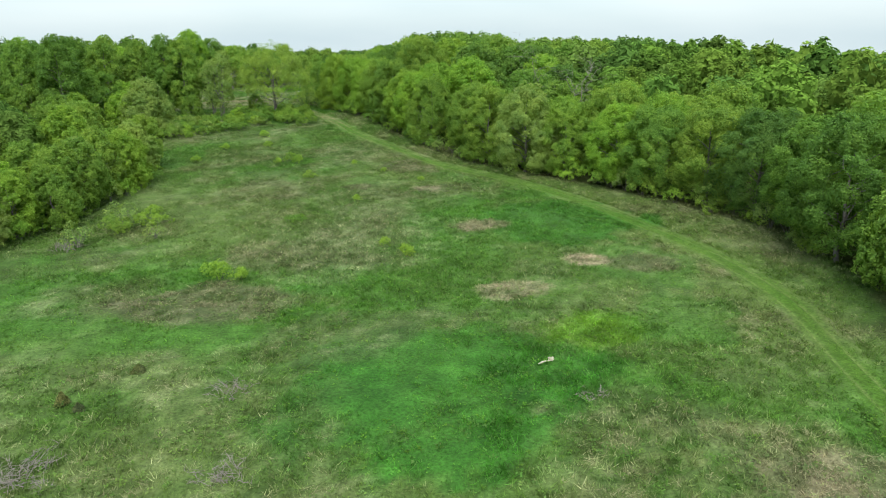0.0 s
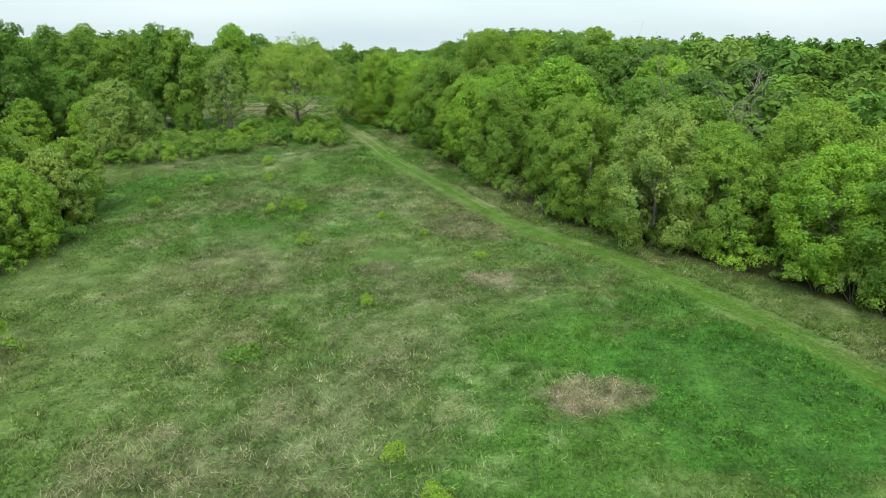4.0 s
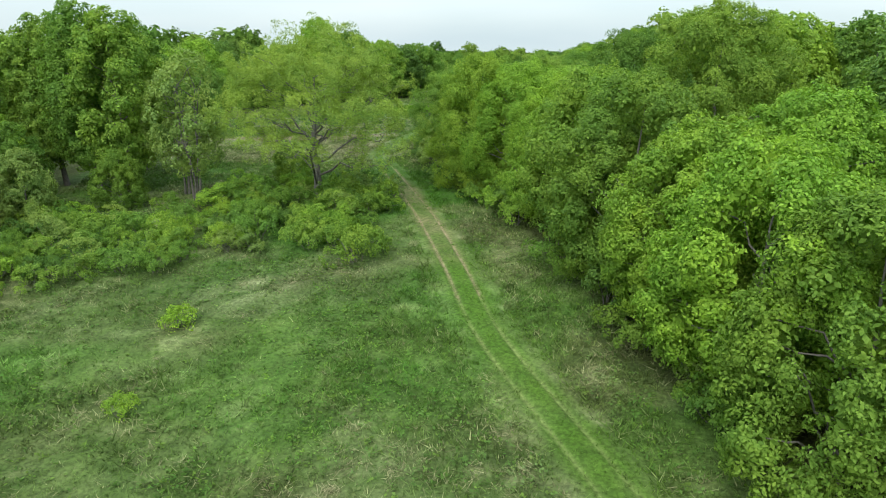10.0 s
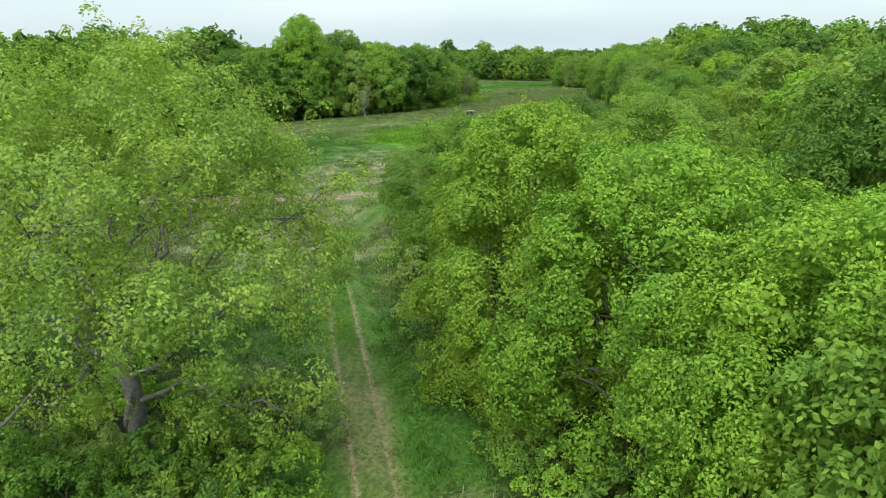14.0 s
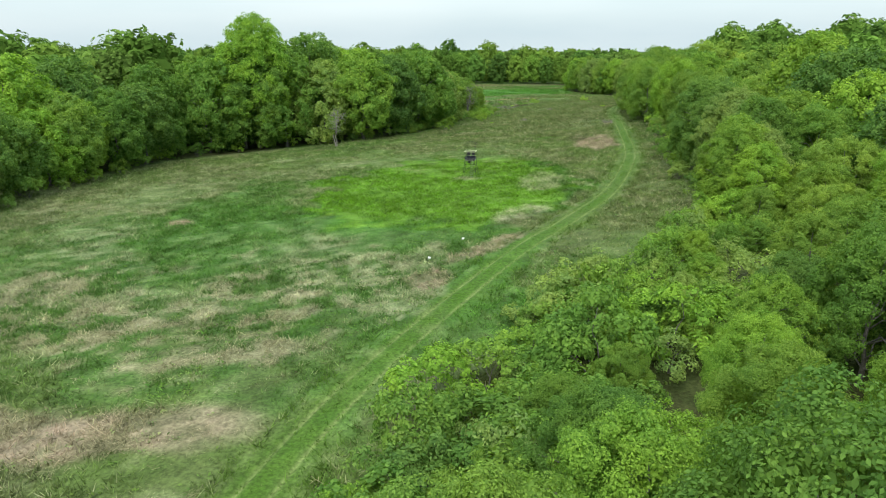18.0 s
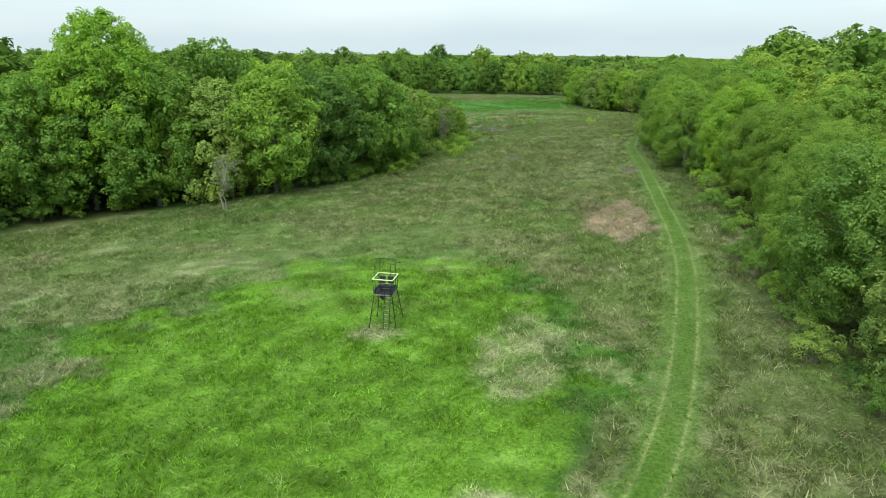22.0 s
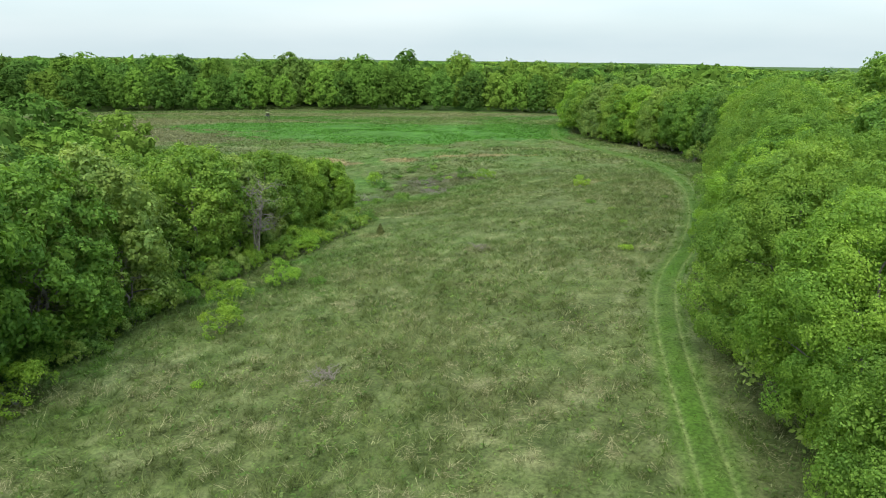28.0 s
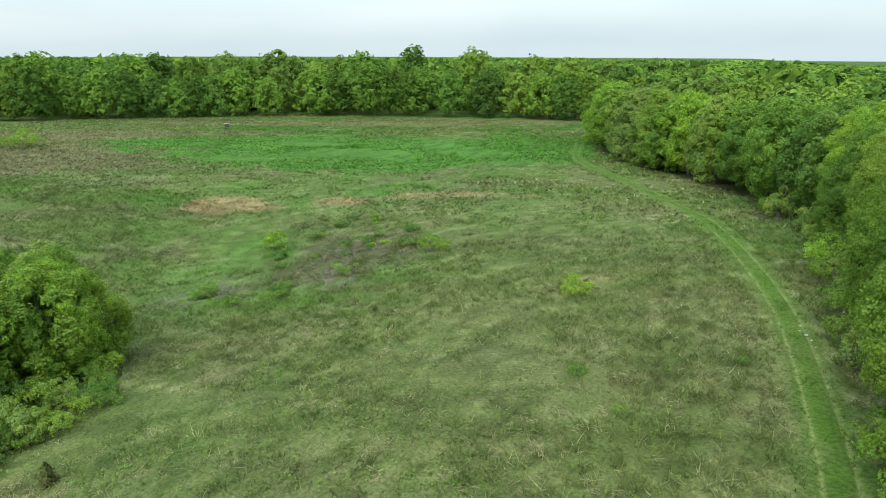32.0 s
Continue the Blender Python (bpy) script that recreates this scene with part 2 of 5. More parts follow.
# wet draw and the far field
patch(C_FRESH, -85, 398, 16, 12, 10, 0.55, 0.6, 0.4)
patch(C_BROWN * 0.75, -82, 406, 9, 10, 0, 0.85, 0.5, 0.4)
patch(C_ORANGE, -113, 424, 7, 4.5, 30, 0.95, 0.35, 0.2)
patch(C_ORANGE, -98, 432, 5, 2.0, 20, 0.95, 0.4, 0.3)
patch(C_ORANGE, -83, 440, 10, 2.2, 12, 0.9, 0.4, 0.4)
patch(C_ORANGE, -71, 441, 3, 1.6, 0, 0.7, 0.5, 0.4)
patch(C_BROWN * 0.5 + C_DRY * 0.5, -180, 450, 40, 24, 25, 0.85, 0.4)
patch(C_DRY, -200, 482, 50, 14, 28, 0.8, 0.4)
patch(C_FRESH, -118, 482, 48, 26, 22, 0.97, 0.12)
patch(C_FRESH, -95, 500, 22, 40, -20, 0.9, 0.15)
patch(C_FRESH, -150, 488, 46, 17, 27, 0.97, 0.12)
patch(C_DRY, -160, 548, 95, 10, 27, 0.9, 0.3, 0.3)


# foot of the wood beside the track
RIGHT_EDGE = [(40, 6), (36, 26), (34, 46), (35.5, 60), (33, 75), (24, 86), (16, 95), (7, 104), (-1, 113), (-7, 124), (-11, 132), (-16, 142), (-22, 151),
              (-29, 160), (-34, 171), (-38, 182), (-39.5, 193), (-36, 206), (-30, 217), (-26, 227), (-24, 239), (-26.5, 254), (-28.5, 275), (-29.5, 295),
              (-31, 310), (-34.5, 325), (-37, 337), (-37.5, 350), (-36.5, 365), (-34.5, 384), (-33.5, 408), (-35, 429), (-44, 457), (-59, 482), (-72, 508),
              (-76, 535), (-82, 572), (-97, 590)]
redge = smooth_line(RIGHT_EDGE, 2.0)
FLOOR_X, FLOOR_Y = [-64, -62, -58, -72, -90, -101, -108, -88, -82, -82, -84, -140], [52, 122, 140, 164, 172, 184, 262, 300, 330, 360, 374, 392]


def growth(x, y):
    """Base colour of the growth at places, with a fourth value for how fresh and short it is."""
    x, y = np.ravel(np.asarray(x, float)), np.ravel(np.asarray(y, float))
    a = rough_noise(x, y, 26, 3, 4)[:, None]
    b = rough_noise(x, y, 6.5, 11, 3)[:, None]
    c = rough_noise(x, y, 1.8, 23, 2)[:, None]
    col = C_GREEN + (C_OLIVE - C_GREEN) * ease((a - 0.32) * 2.6 + 0.15)
    col = col + (C_DRY - col) * (0.40 * ease((b - 0.50) * 4.0))
    col = col + (C_BROWN - col) * (0.35 * ease((rough_noise(x, y, 9, 41, 3)[:, None] - 0.54) * 6))
    col = col + (C_STRAW - col) * (0.20 * ease((c - 0.58) * 6) * ease((b - 0.35) * 3))
    wobble = rough_noise(x, y, 5, 57, 3) - 0.5 + 0.5 * (rough_noise(x, y, 1.5, 59, 2) - 0.5)
    fine = rough_noise(x, y, 1.3, 71, 2)
    clump = smooth_noise(x, y, 0.62, 83) * 0.6 + smooth_noise(x + 5.1, y, 1.15, 84) * 0.4
    for colour, px, py, rx, ry, turn, amount, edge, breakup in PATCHES:
        dx, dy = x - px, y - py
        u = (dx * math.cos(turn) + dy * math.sin(turn)) / rx
        v = (-dx * math.sin(turn) + dy * math.cos(turn)) / ry
        r = np.sqrt(u * u + v * v) + wobble * (0.5 + edge)
        m = ease((1 + edge * 0.32 - r) / (edge * 0.64)) * amount
        if breakup:
            m = m * (1 - breakup + breakup * ease((0.5 * fine + 0.5 * clump - 0.42) * 5))
        shade = 0.86 + 0.28 * c[:, 0]
        col = col + (colour * shade[:, None] - col) * m[:, None]
    far = ease((np.hypot(x + 40, y - 250) - 380) / 60)[:, None]
    lit = ease((clump - 0.60) * 4.5)[:, None] * ease((col[:, :1] / col[:, 1:2] - 0.36) / 0.22)
    col = col + (C_STRAW * 0.92 - col) * 0.20 * lit
    col = col * (0.88 + 0.24 * c) * (0.82 + 0.36 * fine[:, None]) * (0.62 + 0.76 * clump[:, None]) * np.array((0.92, 0.89, 1.03))
    col = col + (np.array((0.055, 0.105, 0.026)) - col) * far
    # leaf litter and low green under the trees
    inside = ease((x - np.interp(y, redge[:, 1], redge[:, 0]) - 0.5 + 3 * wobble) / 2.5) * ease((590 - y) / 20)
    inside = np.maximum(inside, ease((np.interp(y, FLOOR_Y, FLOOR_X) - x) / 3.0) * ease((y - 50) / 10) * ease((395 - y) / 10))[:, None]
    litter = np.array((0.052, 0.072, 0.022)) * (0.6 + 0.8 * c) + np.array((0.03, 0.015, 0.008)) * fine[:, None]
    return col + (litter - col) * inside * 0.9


# ---------------------------------------------------------------- mesh helpers
def mesh_of(name, verts, faces, colours=None, smooth=False):
    """A mesh from arrays: faces all with the same number of corners."""
    verts, faces = np.asarray(verts, np.float32), np.asarray(faces, np.int32)
    me = bpy.data.meshes.new(name)
    me.vertices.add(len(verts))
    me.vertices.foreach_set("co", verts.ravel())
    me.loops.add(faces.size)
    me.loops.foreach_set("vertex_index", faces.ravel())
    me.polygons.add(len(faces))
    me.polygons.foreach_set("loop_start", np.arange(len(faces), dtype=np.int32) * faces.shape[1])
    if smooth:
        me.polygons.foreach_set("use_smooth", np.ones(len(faces), bool))
    me.update(calc_edges=True)
    if colours is not None:
        layer = me.color_attributes.new("tint", "FLOAT_COLOR", "POINT")
        rgba = np.ones((len(verts), 4), np.float32)
        rgba[:, :3] = np.clip(colours, 0, 1)
        layer.data.foreach_set("color", rgba.ravel())
    return me


def put(name, me, material, parent=None, label=""):
    ob = new(name, me)
    if material and not me.materials:
        me.materials.append(material)
    ob.parent = parent
    if label:
        ob["label"] = label
    return ob


# ---------------------------------------------------------------- materials
def material(name):
    m = bpy.data.materials.new(name)
    m.use_nodes = True
    m.node_tree.nodes.clear()
    return m, m.node_tree.nodes, m.node_tree.links


def node(nodes, kind, **values):
    n = nodes.new(kind)
    for key, value in values.items():
        n.inputs[key.replace("_", " ")].default_value = value
    return n


def mixed(nodes, links, mode, factor, a, b):
    """A colour mix; a, b and factor are sockets or values."""
    m = nodes.new("ShaderNodeMix")
    m.data_type, m.blend_type = "RGBA", mode
    for socket, value in ((m.inputs[0], factor), (m.inputs[6], a), (m.inputs[7], b)):
        if hasattr(value, "is_linked"):
            links.new(value, socket)
        else:
            socket.default_value = value
    return m.outputs[2]


def ground_material(name, bump_size=0.35, bump=0.5):
    m, n, l = material(name)
    tint = n.new("ShaderNodeVertexColor")
    tint.layer_name = "tint"
    geo = n.new("ShaderNodeNewGeometry")
    fine = node(n, "ShaderNodeTexNoise", Scale=5.0, Detail=6.0, Roughness=0.65)
    mid = node(n, "ShaderNodeTexNoise", Scale=0.8, Detail=4.0, Roughness=0.6)
    l.new(geo.outputs["Position"], fine.inputs["Vector"])
    l.new(geo.outputs["Position"], mid.inputs["Vector"])
    r1 = n.new("ShaderNodeValToRGB")
    r1.color_ramp.elements[0].position, r1.color_ramp.elements[0].color = 0.3, (0.45, 0.45, 0.42, 1)
    r1.color_ramp.elements[1].position, r1.color_ramp.elements[1].color = 0.7, (1.35, 1.35, 1.3, 1)
    l.new(fine.outputs["Fac"], r1.inputs["Fac"])
    r2 = n.new("ShaderNodeValToRGB")
    r2.color_ramp.elements[0].position, r2.color_ramp.elements[0].color = 0.3, (0.8, 0.85, 0.75, 1)
    r2.color_ramp.elements[1].position, r2.color_ramp.elements[1].color = 0.7, (1.2, 1.12, 1.15, 1)
    l.new(mid.outputs["Fac"], r2.inputs["Fac"])
    c = mixed(n, l, "MULTIPLY", 1.0, tint.outputs["Color"], r1.outputs["Color"])
    c = mixed(n, l, "MULTIPLY", 1.0, c, r2.outputs["Color"])
    bs = node(n, "ShaderNodeBsdfPrincipled", Roughness=0.95)
    bs.inputs["Specular IOR Level"].default_value = 0.15
    l.new(c, bs.inputs["Base Color"])
    bp = node(n, "ShaderNodeBump", Strength=bump, Distance=bump_size)
    l.new(fine.outputs["Fac"], bp.inputs["Height"])
    l.new(bp.outputs["Normal"], bs.inputs["Normal"])
    out = n.new("ShaderNodeOutputMaterial")
    l.new(bs.outputs["BSDF"], out.inputs["Surface"])
    return m


def blade_material(name):
    """Grass blades: colour from the growth they stand in, varied blade by blade."""
    m, n, l = material(name)
    tint = n.new("ShaderNodeVertexColor")
    tint.layer_name = "tint"
    geo = n.new("ShaderNodeNewGeometry")
    ramp = n.new("ShaderNodeValToRGB")
    ramp.color_ramp.elements[0].color = (0.75, 0.78, 0.7, 1)
    ramp.color_ramp.elements[1].color = (1.3, 1.25, 1.25, 1)
    l.new(geo.outputs["Random Per Island"], ramp.inputs["Fac"])
    c = mixed(n, l, "MULTIPLY", 1.0, tint.outputs["Color"], ramp.outputs["Color"])
    d = node(n, "ShaderNodeBsdfDiffuse", Roughness=0.8)
    t = n.new("ShaderNodeBsdfTranslucent")
    l.new(c, d.inputs["Color"])
    l.new(c, t.inputs["Color"])
    mx = node(n, "ShaderNodeMixShader", Fac=0.35)
    l.new(d.outputs[0], mx.inputs[1])
    l.new(t.outputs[0], mx.inputs[2])
    out = n.new("ShaderNodeOutputMaterial")
    l.new(mx.outputs[0], out.inputs["Surface"])
    return m


def leaf_material(name, dark, light, tree_shift=0.42):
    """Young leaves: colour varies leaf by leaf and tree by tree, with some light through them."""
    m, n, l = material(name)
    geo = n.new("ShaderNodeNewGeometry")
    info = n.new("ShaderNodeObjectInfo")
    ramp = n.new("ShaderNodeValToRGB")
    ramp.color_ramp.elements[0].color = (*(0.92 * v for v in dark), 1)
    ramp.color_ramp.elements[1].color = (*(1.14 * v for v in light), 1)
    l.new(geo.outputs["Random Per Island"], ramp.inputs["Fac"])
    tone = n.new("ShaderNodeValToRGB")
    s = tree_shift
    stops = tone.color_ramp.elements
    stops[0].color = (1 - 0.9 * s, 1 - 0.7 * s, 1 - 0.4 * s, 1)
    stops[1].color = (1 + 0.75 * s, 1 + 0.65 * s, 1 + 0.2 * s, 1)
    for place, colour in ((0.3, (1 - 0.5 * s, 1 - 0.3 * s, 1 - 0.1 * s, 1)), (0.55, (1 + 0.1 * s, 1, 1 + 0.3 * s, 1)), (0.8, (1 + 0.3 * s, 1 + 0.45 * s, 1 - 0.1 * s, 1))):
        stops.new(place).color = colour
    l.new(info.outputs["Random"], tone.inputs["Fac"])
    patchy = node(n, "ShaderNodeTexNoise", Scale=0.45, Detail=2.0)
    l.new(geo.outputs["Position"], patchy.inputs["Vector"])
    pr = n.new("ShaderNodeValToRGB")
    pr.color_ramp.elements[0].position, pr.color_ramp.elements[0].color = 0.35, (0.85, 0.9, 0.9, 1)
    pr.color_ramp.elements[1].position, pr.color_ramp.elements[1].color = 0.68, (1.2, 1.1, 0.95, 1)
    l.new(patchy.outputs["Fac"], pr.inputs["Fac"])
    c = mixed(n, l, "MULTIPLY", 1.0, ramp.outputs["Color"], tone.outputs["Color"])
    c = mixed(n, l, "MULTIPLY", 1.0, c, pr.outputs["Color"])
    c = mixed(n, l, "MULTIPLY", 1.0, c, (1.31, 1.19, 1.45, 1))
    d = node(n, "ShaderNodeBsdfPrincipled", Roughness=0.6)
    d.inputs["Specular IOR Level"].default_value = 0.12
    t = n.new("ShaderNodeBsdfTranslucent")
    warm = mixed(n, l, "MULTIPLY", 1.0, c, (1.2, 1.2, 0.7, 1))
    l.new(c, d.inputs["Base Color"])
    l.new(warm, t.inputs["Color"])
    mx = node(n, "ShaderNodeMixShader", Fac=0.43)
    l.new(d.outputs[0], mx.inputs[1])
    l.new(t.outputs[0], mx.inputs[2])
    out = n.new("ShaderNodeOutputMaterial")
    l.new(mx.outputs[0], out.inputs["Surface"])
    return m


def plain_material(name, a, b, scale=6.0, rough=0.8, metal=0.0, bump=0.3):
    m, n, l = material(name)
    tc = n.new("ShaderNodeTexCoord")
    nz = node(n, "ShaderNodeTexNoise", Scale=scale, Detail=5.0, Roughness=0.6)
    l.new(tc.outputs["Object"], nz.inputs["Vector"])
    r = n.new("ShaderNodeValToRGB")
    r.color_ramp.elements[0].position, r.color_ramp.elements[0].color = 0.32, (*a, 1)
    r.color_ramp.elements[1].position, r.color_ramp.elements[1].color = 0.68, (*b, 1)
    l.new(nz.outputs["Fac"], r.inputs["Fac"])
    bs = node(n, "ShaderNodeBsdfPrincipled", Roughness=rough, Metallic=metal)
    l.new(r.outputs["Color"], bs.inputs["Base Color"])
    bp = node(n, "ShaderNodeBump", Strength=bump, Distance=0.03)
    l.new(nz.outputs["Fac"], bp.inputs["Height"])
    l.new(bp.outputs["Normal"], bs.inputs["Normal"])
    out = n.new("ShaderNodeOutputMaterial")
    l.new(bs.outputs["BSDF"], out.inputs["Surface"])
    return m


M_GROUND = ground_material("meadow_ground")
M_TRACK = ground_material("track_ground", 0.12, 0.4)
M_BLADE = blade_material("grass_blades")
M_BARK = plain_material("bark_grey", (0.072, 0.067, 0.055), (0.170, 0.158, 0.132), 5.0, 0.9)
M_DEADWOOD = plain_material("dead_wood", (0.12, 0.105, 0.085), (0.26, 0.235, 0.20), 5.0, 0.9)
M_LEAF = {
    "green": leaf_material("leaves_green", (0.086, 0.184, 0.021), (0.160, 0.288, 0.038)),
    "lime": leaf_material("leaves_yellow_green", (0.094, 0.190, 0.021), (0.162, 0.278, 0.036), 0.24),
    "dark": leaf_material("leaves_dark", (0.062, 0.146, 0.022), (0.122, 0.228, 0.038), 0.3),
    "silver": leaf_material("leaves_silvery", (0.112, 0.200, 0.038), (0.192, 0.294, 0.064), 0.15),
    "olive": leaf_material("leaves_olive", (0.126, 0.224, 0.030), (0.200, 0.318, 0.048), 0.12),
    "bright": leaf_material("leaves_bright", (0.112, 0.228, 0.021), (0.200, 0.342, 0.036), 0.15),
    "cedar": leaf_material("needles_cedar", (0.045, 0.070, 0.022), (0.105, 0.130, 0.045), 0.2),
}


def far_leaf_material(name):
    """Leaves of the joined woods: the colour of their tree, varied leaf by leaf."""
    m, n, l = material(name)
    tint = n.new("ShaderNodeVertexColor")
    tint.layer_name = "tint"
    geo = n.new("ShaderNodeNewGeometry")
    ramp = n.new("ShaderNodeValToRGB")
    ramp.color_ramp.elements[0].color = (0.88, 0.89, 0.88, 1)
    ramp.color_ramp.elements[1].color = (1.13, 1.12, 1.1, 1)
    l.new(geo.outputs["Random Per Island"], ramp.inputs["Fac"])
    c = mixed(n, l, "MULTIPLY", 1.0, tint.outputs["Color"], ramp.outputs["Color"])
    d = node(n, "ShaderNodeBsdfDiffuse", Roughness=0.6)
    t = n.new("ShaderNodeBsdfTranslucent")
    l.new(c, d.inputs["Color"])
    l.new(c, t.inputs["Color"])
    mx = node(n, "ShaderNodeMixShader", Fac=0.3)
    l.new(d.outputs[0], mx.inputs[1])
    l.new(t.outputs[0], mx.inputs[2])
    out = n.new("ShaderNodeOutputMaterial")
    l.new(mx.outputs[0], out.inputs["Surface"])
    return m


M_FARLEAF = far_leaf_material("far_leaves")

# ---------------------------------------------------------------- the ground, one sheet to the horizon
xs = np.concatenate([[-3500, -2200, -1400, -900, -600, -420], np.arange(-320, -135, 6), np.arange(-134, -110, 2.0), np.arange(-110, 44, 0.7), np.arange(44, 62, 2.0), np.arange(64, 200, 6), [260, 420, 700, 1200, 2200, 3500]])
ys = np.concatenate([[-900, -400, -200, -100, -60], np.arange(-40, 14, 6), np.arange(16, 320, 0.7), np.arange(320, 470, 1.1), np.arange(472, 620, 4), [650, 720, 850, 1100, 1600, 2400, 3600, 5000]])
gx, gy = np.meshgrid(xs, ys)
near = (np.abs(gx + 40) < 110) & (gy > 10) & (gy < 600)
lump = np.where(near, 0.30 * (rough_noise(gx, gy, 3.2, 5, 2) - 0.5) + 0.5 * (rough_noise(gx, gy, 14, 8, 2) - 0.5), 0)
off = np.minimum(line_gap(gx, gy, track_line), 6).reshape(gx.shape)
lump = lump * ease(off / 3.0) - 0.16 * (1 - ease((off - 1.2) / 1.6))
gz = land(gx, gy) + lump
idx = np.arange(gx.size).reshape(gx.shape)
quads = np.stack([idx[:-1, :-1], idx[:-1, 1:], idx[1:, 1:], idx[1:, :-1]], -1).reshape(-1, 4)
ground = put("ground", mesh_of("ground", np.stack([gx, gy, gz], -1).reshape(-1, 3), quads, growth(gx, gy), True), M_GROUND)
tagged(ground, "rolling spring meadow of green and dry grass", "ground", kind="structure")

# the mown track: two worn ruts and a green crown between them
RUT = 0.68
across = np.concatenate([[-2.4, -1.9, -1.5, -1.2], np.arange(-1.04, 1.05, 0.13), [1.2, 1.5, 1.9, 2.4]])
lift = 0.05 - 0.10 * np.exp(-(((np.abs(across) - RUT) / 0.17) ** 2)) - 0.17 * ease((np.abs(across) - 1.5) / 0.9)
tl = smooth_line(TRACK, 0.7)
way = np.gradient(tl, axis=0)
way /= np.linalg.norm(way, axis=1)[:, None]
side = np.stack([way[:, 1], -way[:, 0]], 1)
tx = tl[:, None, 0] + side[:, None, 0] * across
ty = tl[:, None, 1] + side[:, None, 1] * across
tz = land(tx, ty) + lift - 0.02
tcol = growth(tx, ty).reshape(*tx.shape, 3)
mow = np.array((0.058, 0.124, 0.013))
keep = np.interp(np.abs(across), [0, 0.9, 1.45], [1.0, 0.75, 0.0])[None, :, None] * (0.55 + 0.6 * rough_noise(tx, ty, 3.0, 95, 2)[..., None])
tcol = tcol + (mow * (0.85 + 0.3 * rough_noise(tx, ty, 2.0, 91, 2)[..., None]) - tcol) * keep
wear = np.interp(tl[:, 1], [0, 60, 100, 125, 142, 150, 160, 180, 215, 300, 340, 400, 470], [0.5, 0.3, 0.15, 0.45, 0.95, 1, 0.8, 0.45, 0.6, 0.65, 0.6, 0.65, 0.35])
rut = np.exp(-(((np.abs(across) - RUT) / 0.11) ** 2))[None, :] * 1.5 * wear[:, None] * (0.35 + 0.9 * rough_noise(tx, ty, 2.5, 97, 2))
bare = np.interp(tl[:, 1], [138, 143, 156, 162], [0, 1, 1, 0])[:, None] * np.interp(np.abs(across), [0, 0.9, 1.4], [0.75, 0.6, 0])[None, :] * rough_noise(tx, ty, 1.6, 99, 2)
rut = np.clip(np.maximum(rut, bare), 0, 0.9)[..., None]
dirt = np.where((np.abs(tl[:, 1] - 150) < 16)[:, None, None], np.array((0.265, 0.215, 0.135)), np.array((0.185, 0.232, 0.082)))
tcol = tcol + (dirt - tcol) * rut
ti = np.arange(tx.size).reshape(tx.shape)
tq = np.stack([ti[:-1, :-1], ti[:-1, 1:], ti[1:, 1:], ti[1:, :-1]], -1).reshape(-1, 4)[:, ::-1]
road = put("road", mesh_of("road", np.stack([tx, ty, tz], -1).reshape(-1, 3), tq, tcol.reshape(-1, 3), True), M_TRACK)
tagged(road, "mown grass track with two worn wheel ruts", "track", kind="structure")

# ---------------------------------------------------------------- trees
def tube(points, radii, sides=7):
    """Vertices and quads of a tapered tube along points."""
    p = np.asarray(points, float)
    d = np.gradient(p, axis=0)
    d /= np.linalg.norm(d, axis=1)[:, None] + 1e-9
    ref = np.where(np.abs(d[:, 2:3]) > 0.9, np.array([[1.0, 0, 0]]), np.array([[0, 0, 1.0]]))
    u = np.cross(d, ref)
    u /= np.linalg.norm(u, axis=1)[:, None]
    v = np.cross(d, u)
    a = np.linspace(0, 2 * np.pi, sides, endpoint=False)
    ring = u[:, None] * np.cos(a)[None, :, None] + v[:, None] * np.sin(a)[None, :, None]
    verts = (p[:, None] + ring * np.asarray(radii, float)[:, None, None]).reshape(-1, 3)
    k = np.arange(len(p) * sides).reshape(len(p), sides)
    q = np.stack([k[:-1], np.roll(k, -1, 1)[:-1], np.roll(k, -1, 1)[1:], k[1:]], -1).reshape(-1, 4)
    return verts, q


def joined(pieces):
    verts, faces, n = [], [], 0
    for v, f in pieces:
        verts.append(v)
        faces.append(f + n)
        n += len(v)
    return np.concatenate(verts), np.concatenate(faces)


def limb(rng, start, end, r0, r1, bend=0.12, n=5):
    s = np.linspace(0, 1, n)[:, None]
    p = np.asarray(start) * (1 - s) + np.asarray(end) * s
    size = np.linalg.norm(np.subtract(end, start))
    p[1:-1] += rng.normal(0, bend * size * 0.35, (n - 2, 3))
    p[:, 2] += (np.sin(s[:, 0] * np.pi)) * size * 0.08
    return tube(p, np.linspace(r0, r1, n), 6)


def leaf_faces(rng, at, facing, size, spread=0.6):
    """Leaf-shaped quads at places, facing about a way."""
    n = len(at)
    nrm = facing + rng.normal(0, spread, (n, 3))
    nrm /= np.linalg.norm(nrm, axis=1)[:, None] + 1e-9
    a = np.cross(nrm, rng.normal(0, 1, (n, 3)))
    a /= np.linalg.norm(a, axis=1)[:, None] + 1e-9
    b = np.cross(nrm, a)
    l = (size * rng.uniform(0.65, 1.35, n))[:, None]
    v = np.stack([at - a * l, at + b * l * 0.55 + a * l * 0.1, at + a * l - nrm * l * 0.25, at - b * l * 0.55 + a * l * 0.1], 1)
    return v.reshape(-1, 3), np.arange(4 * n).reshape(n, 4)


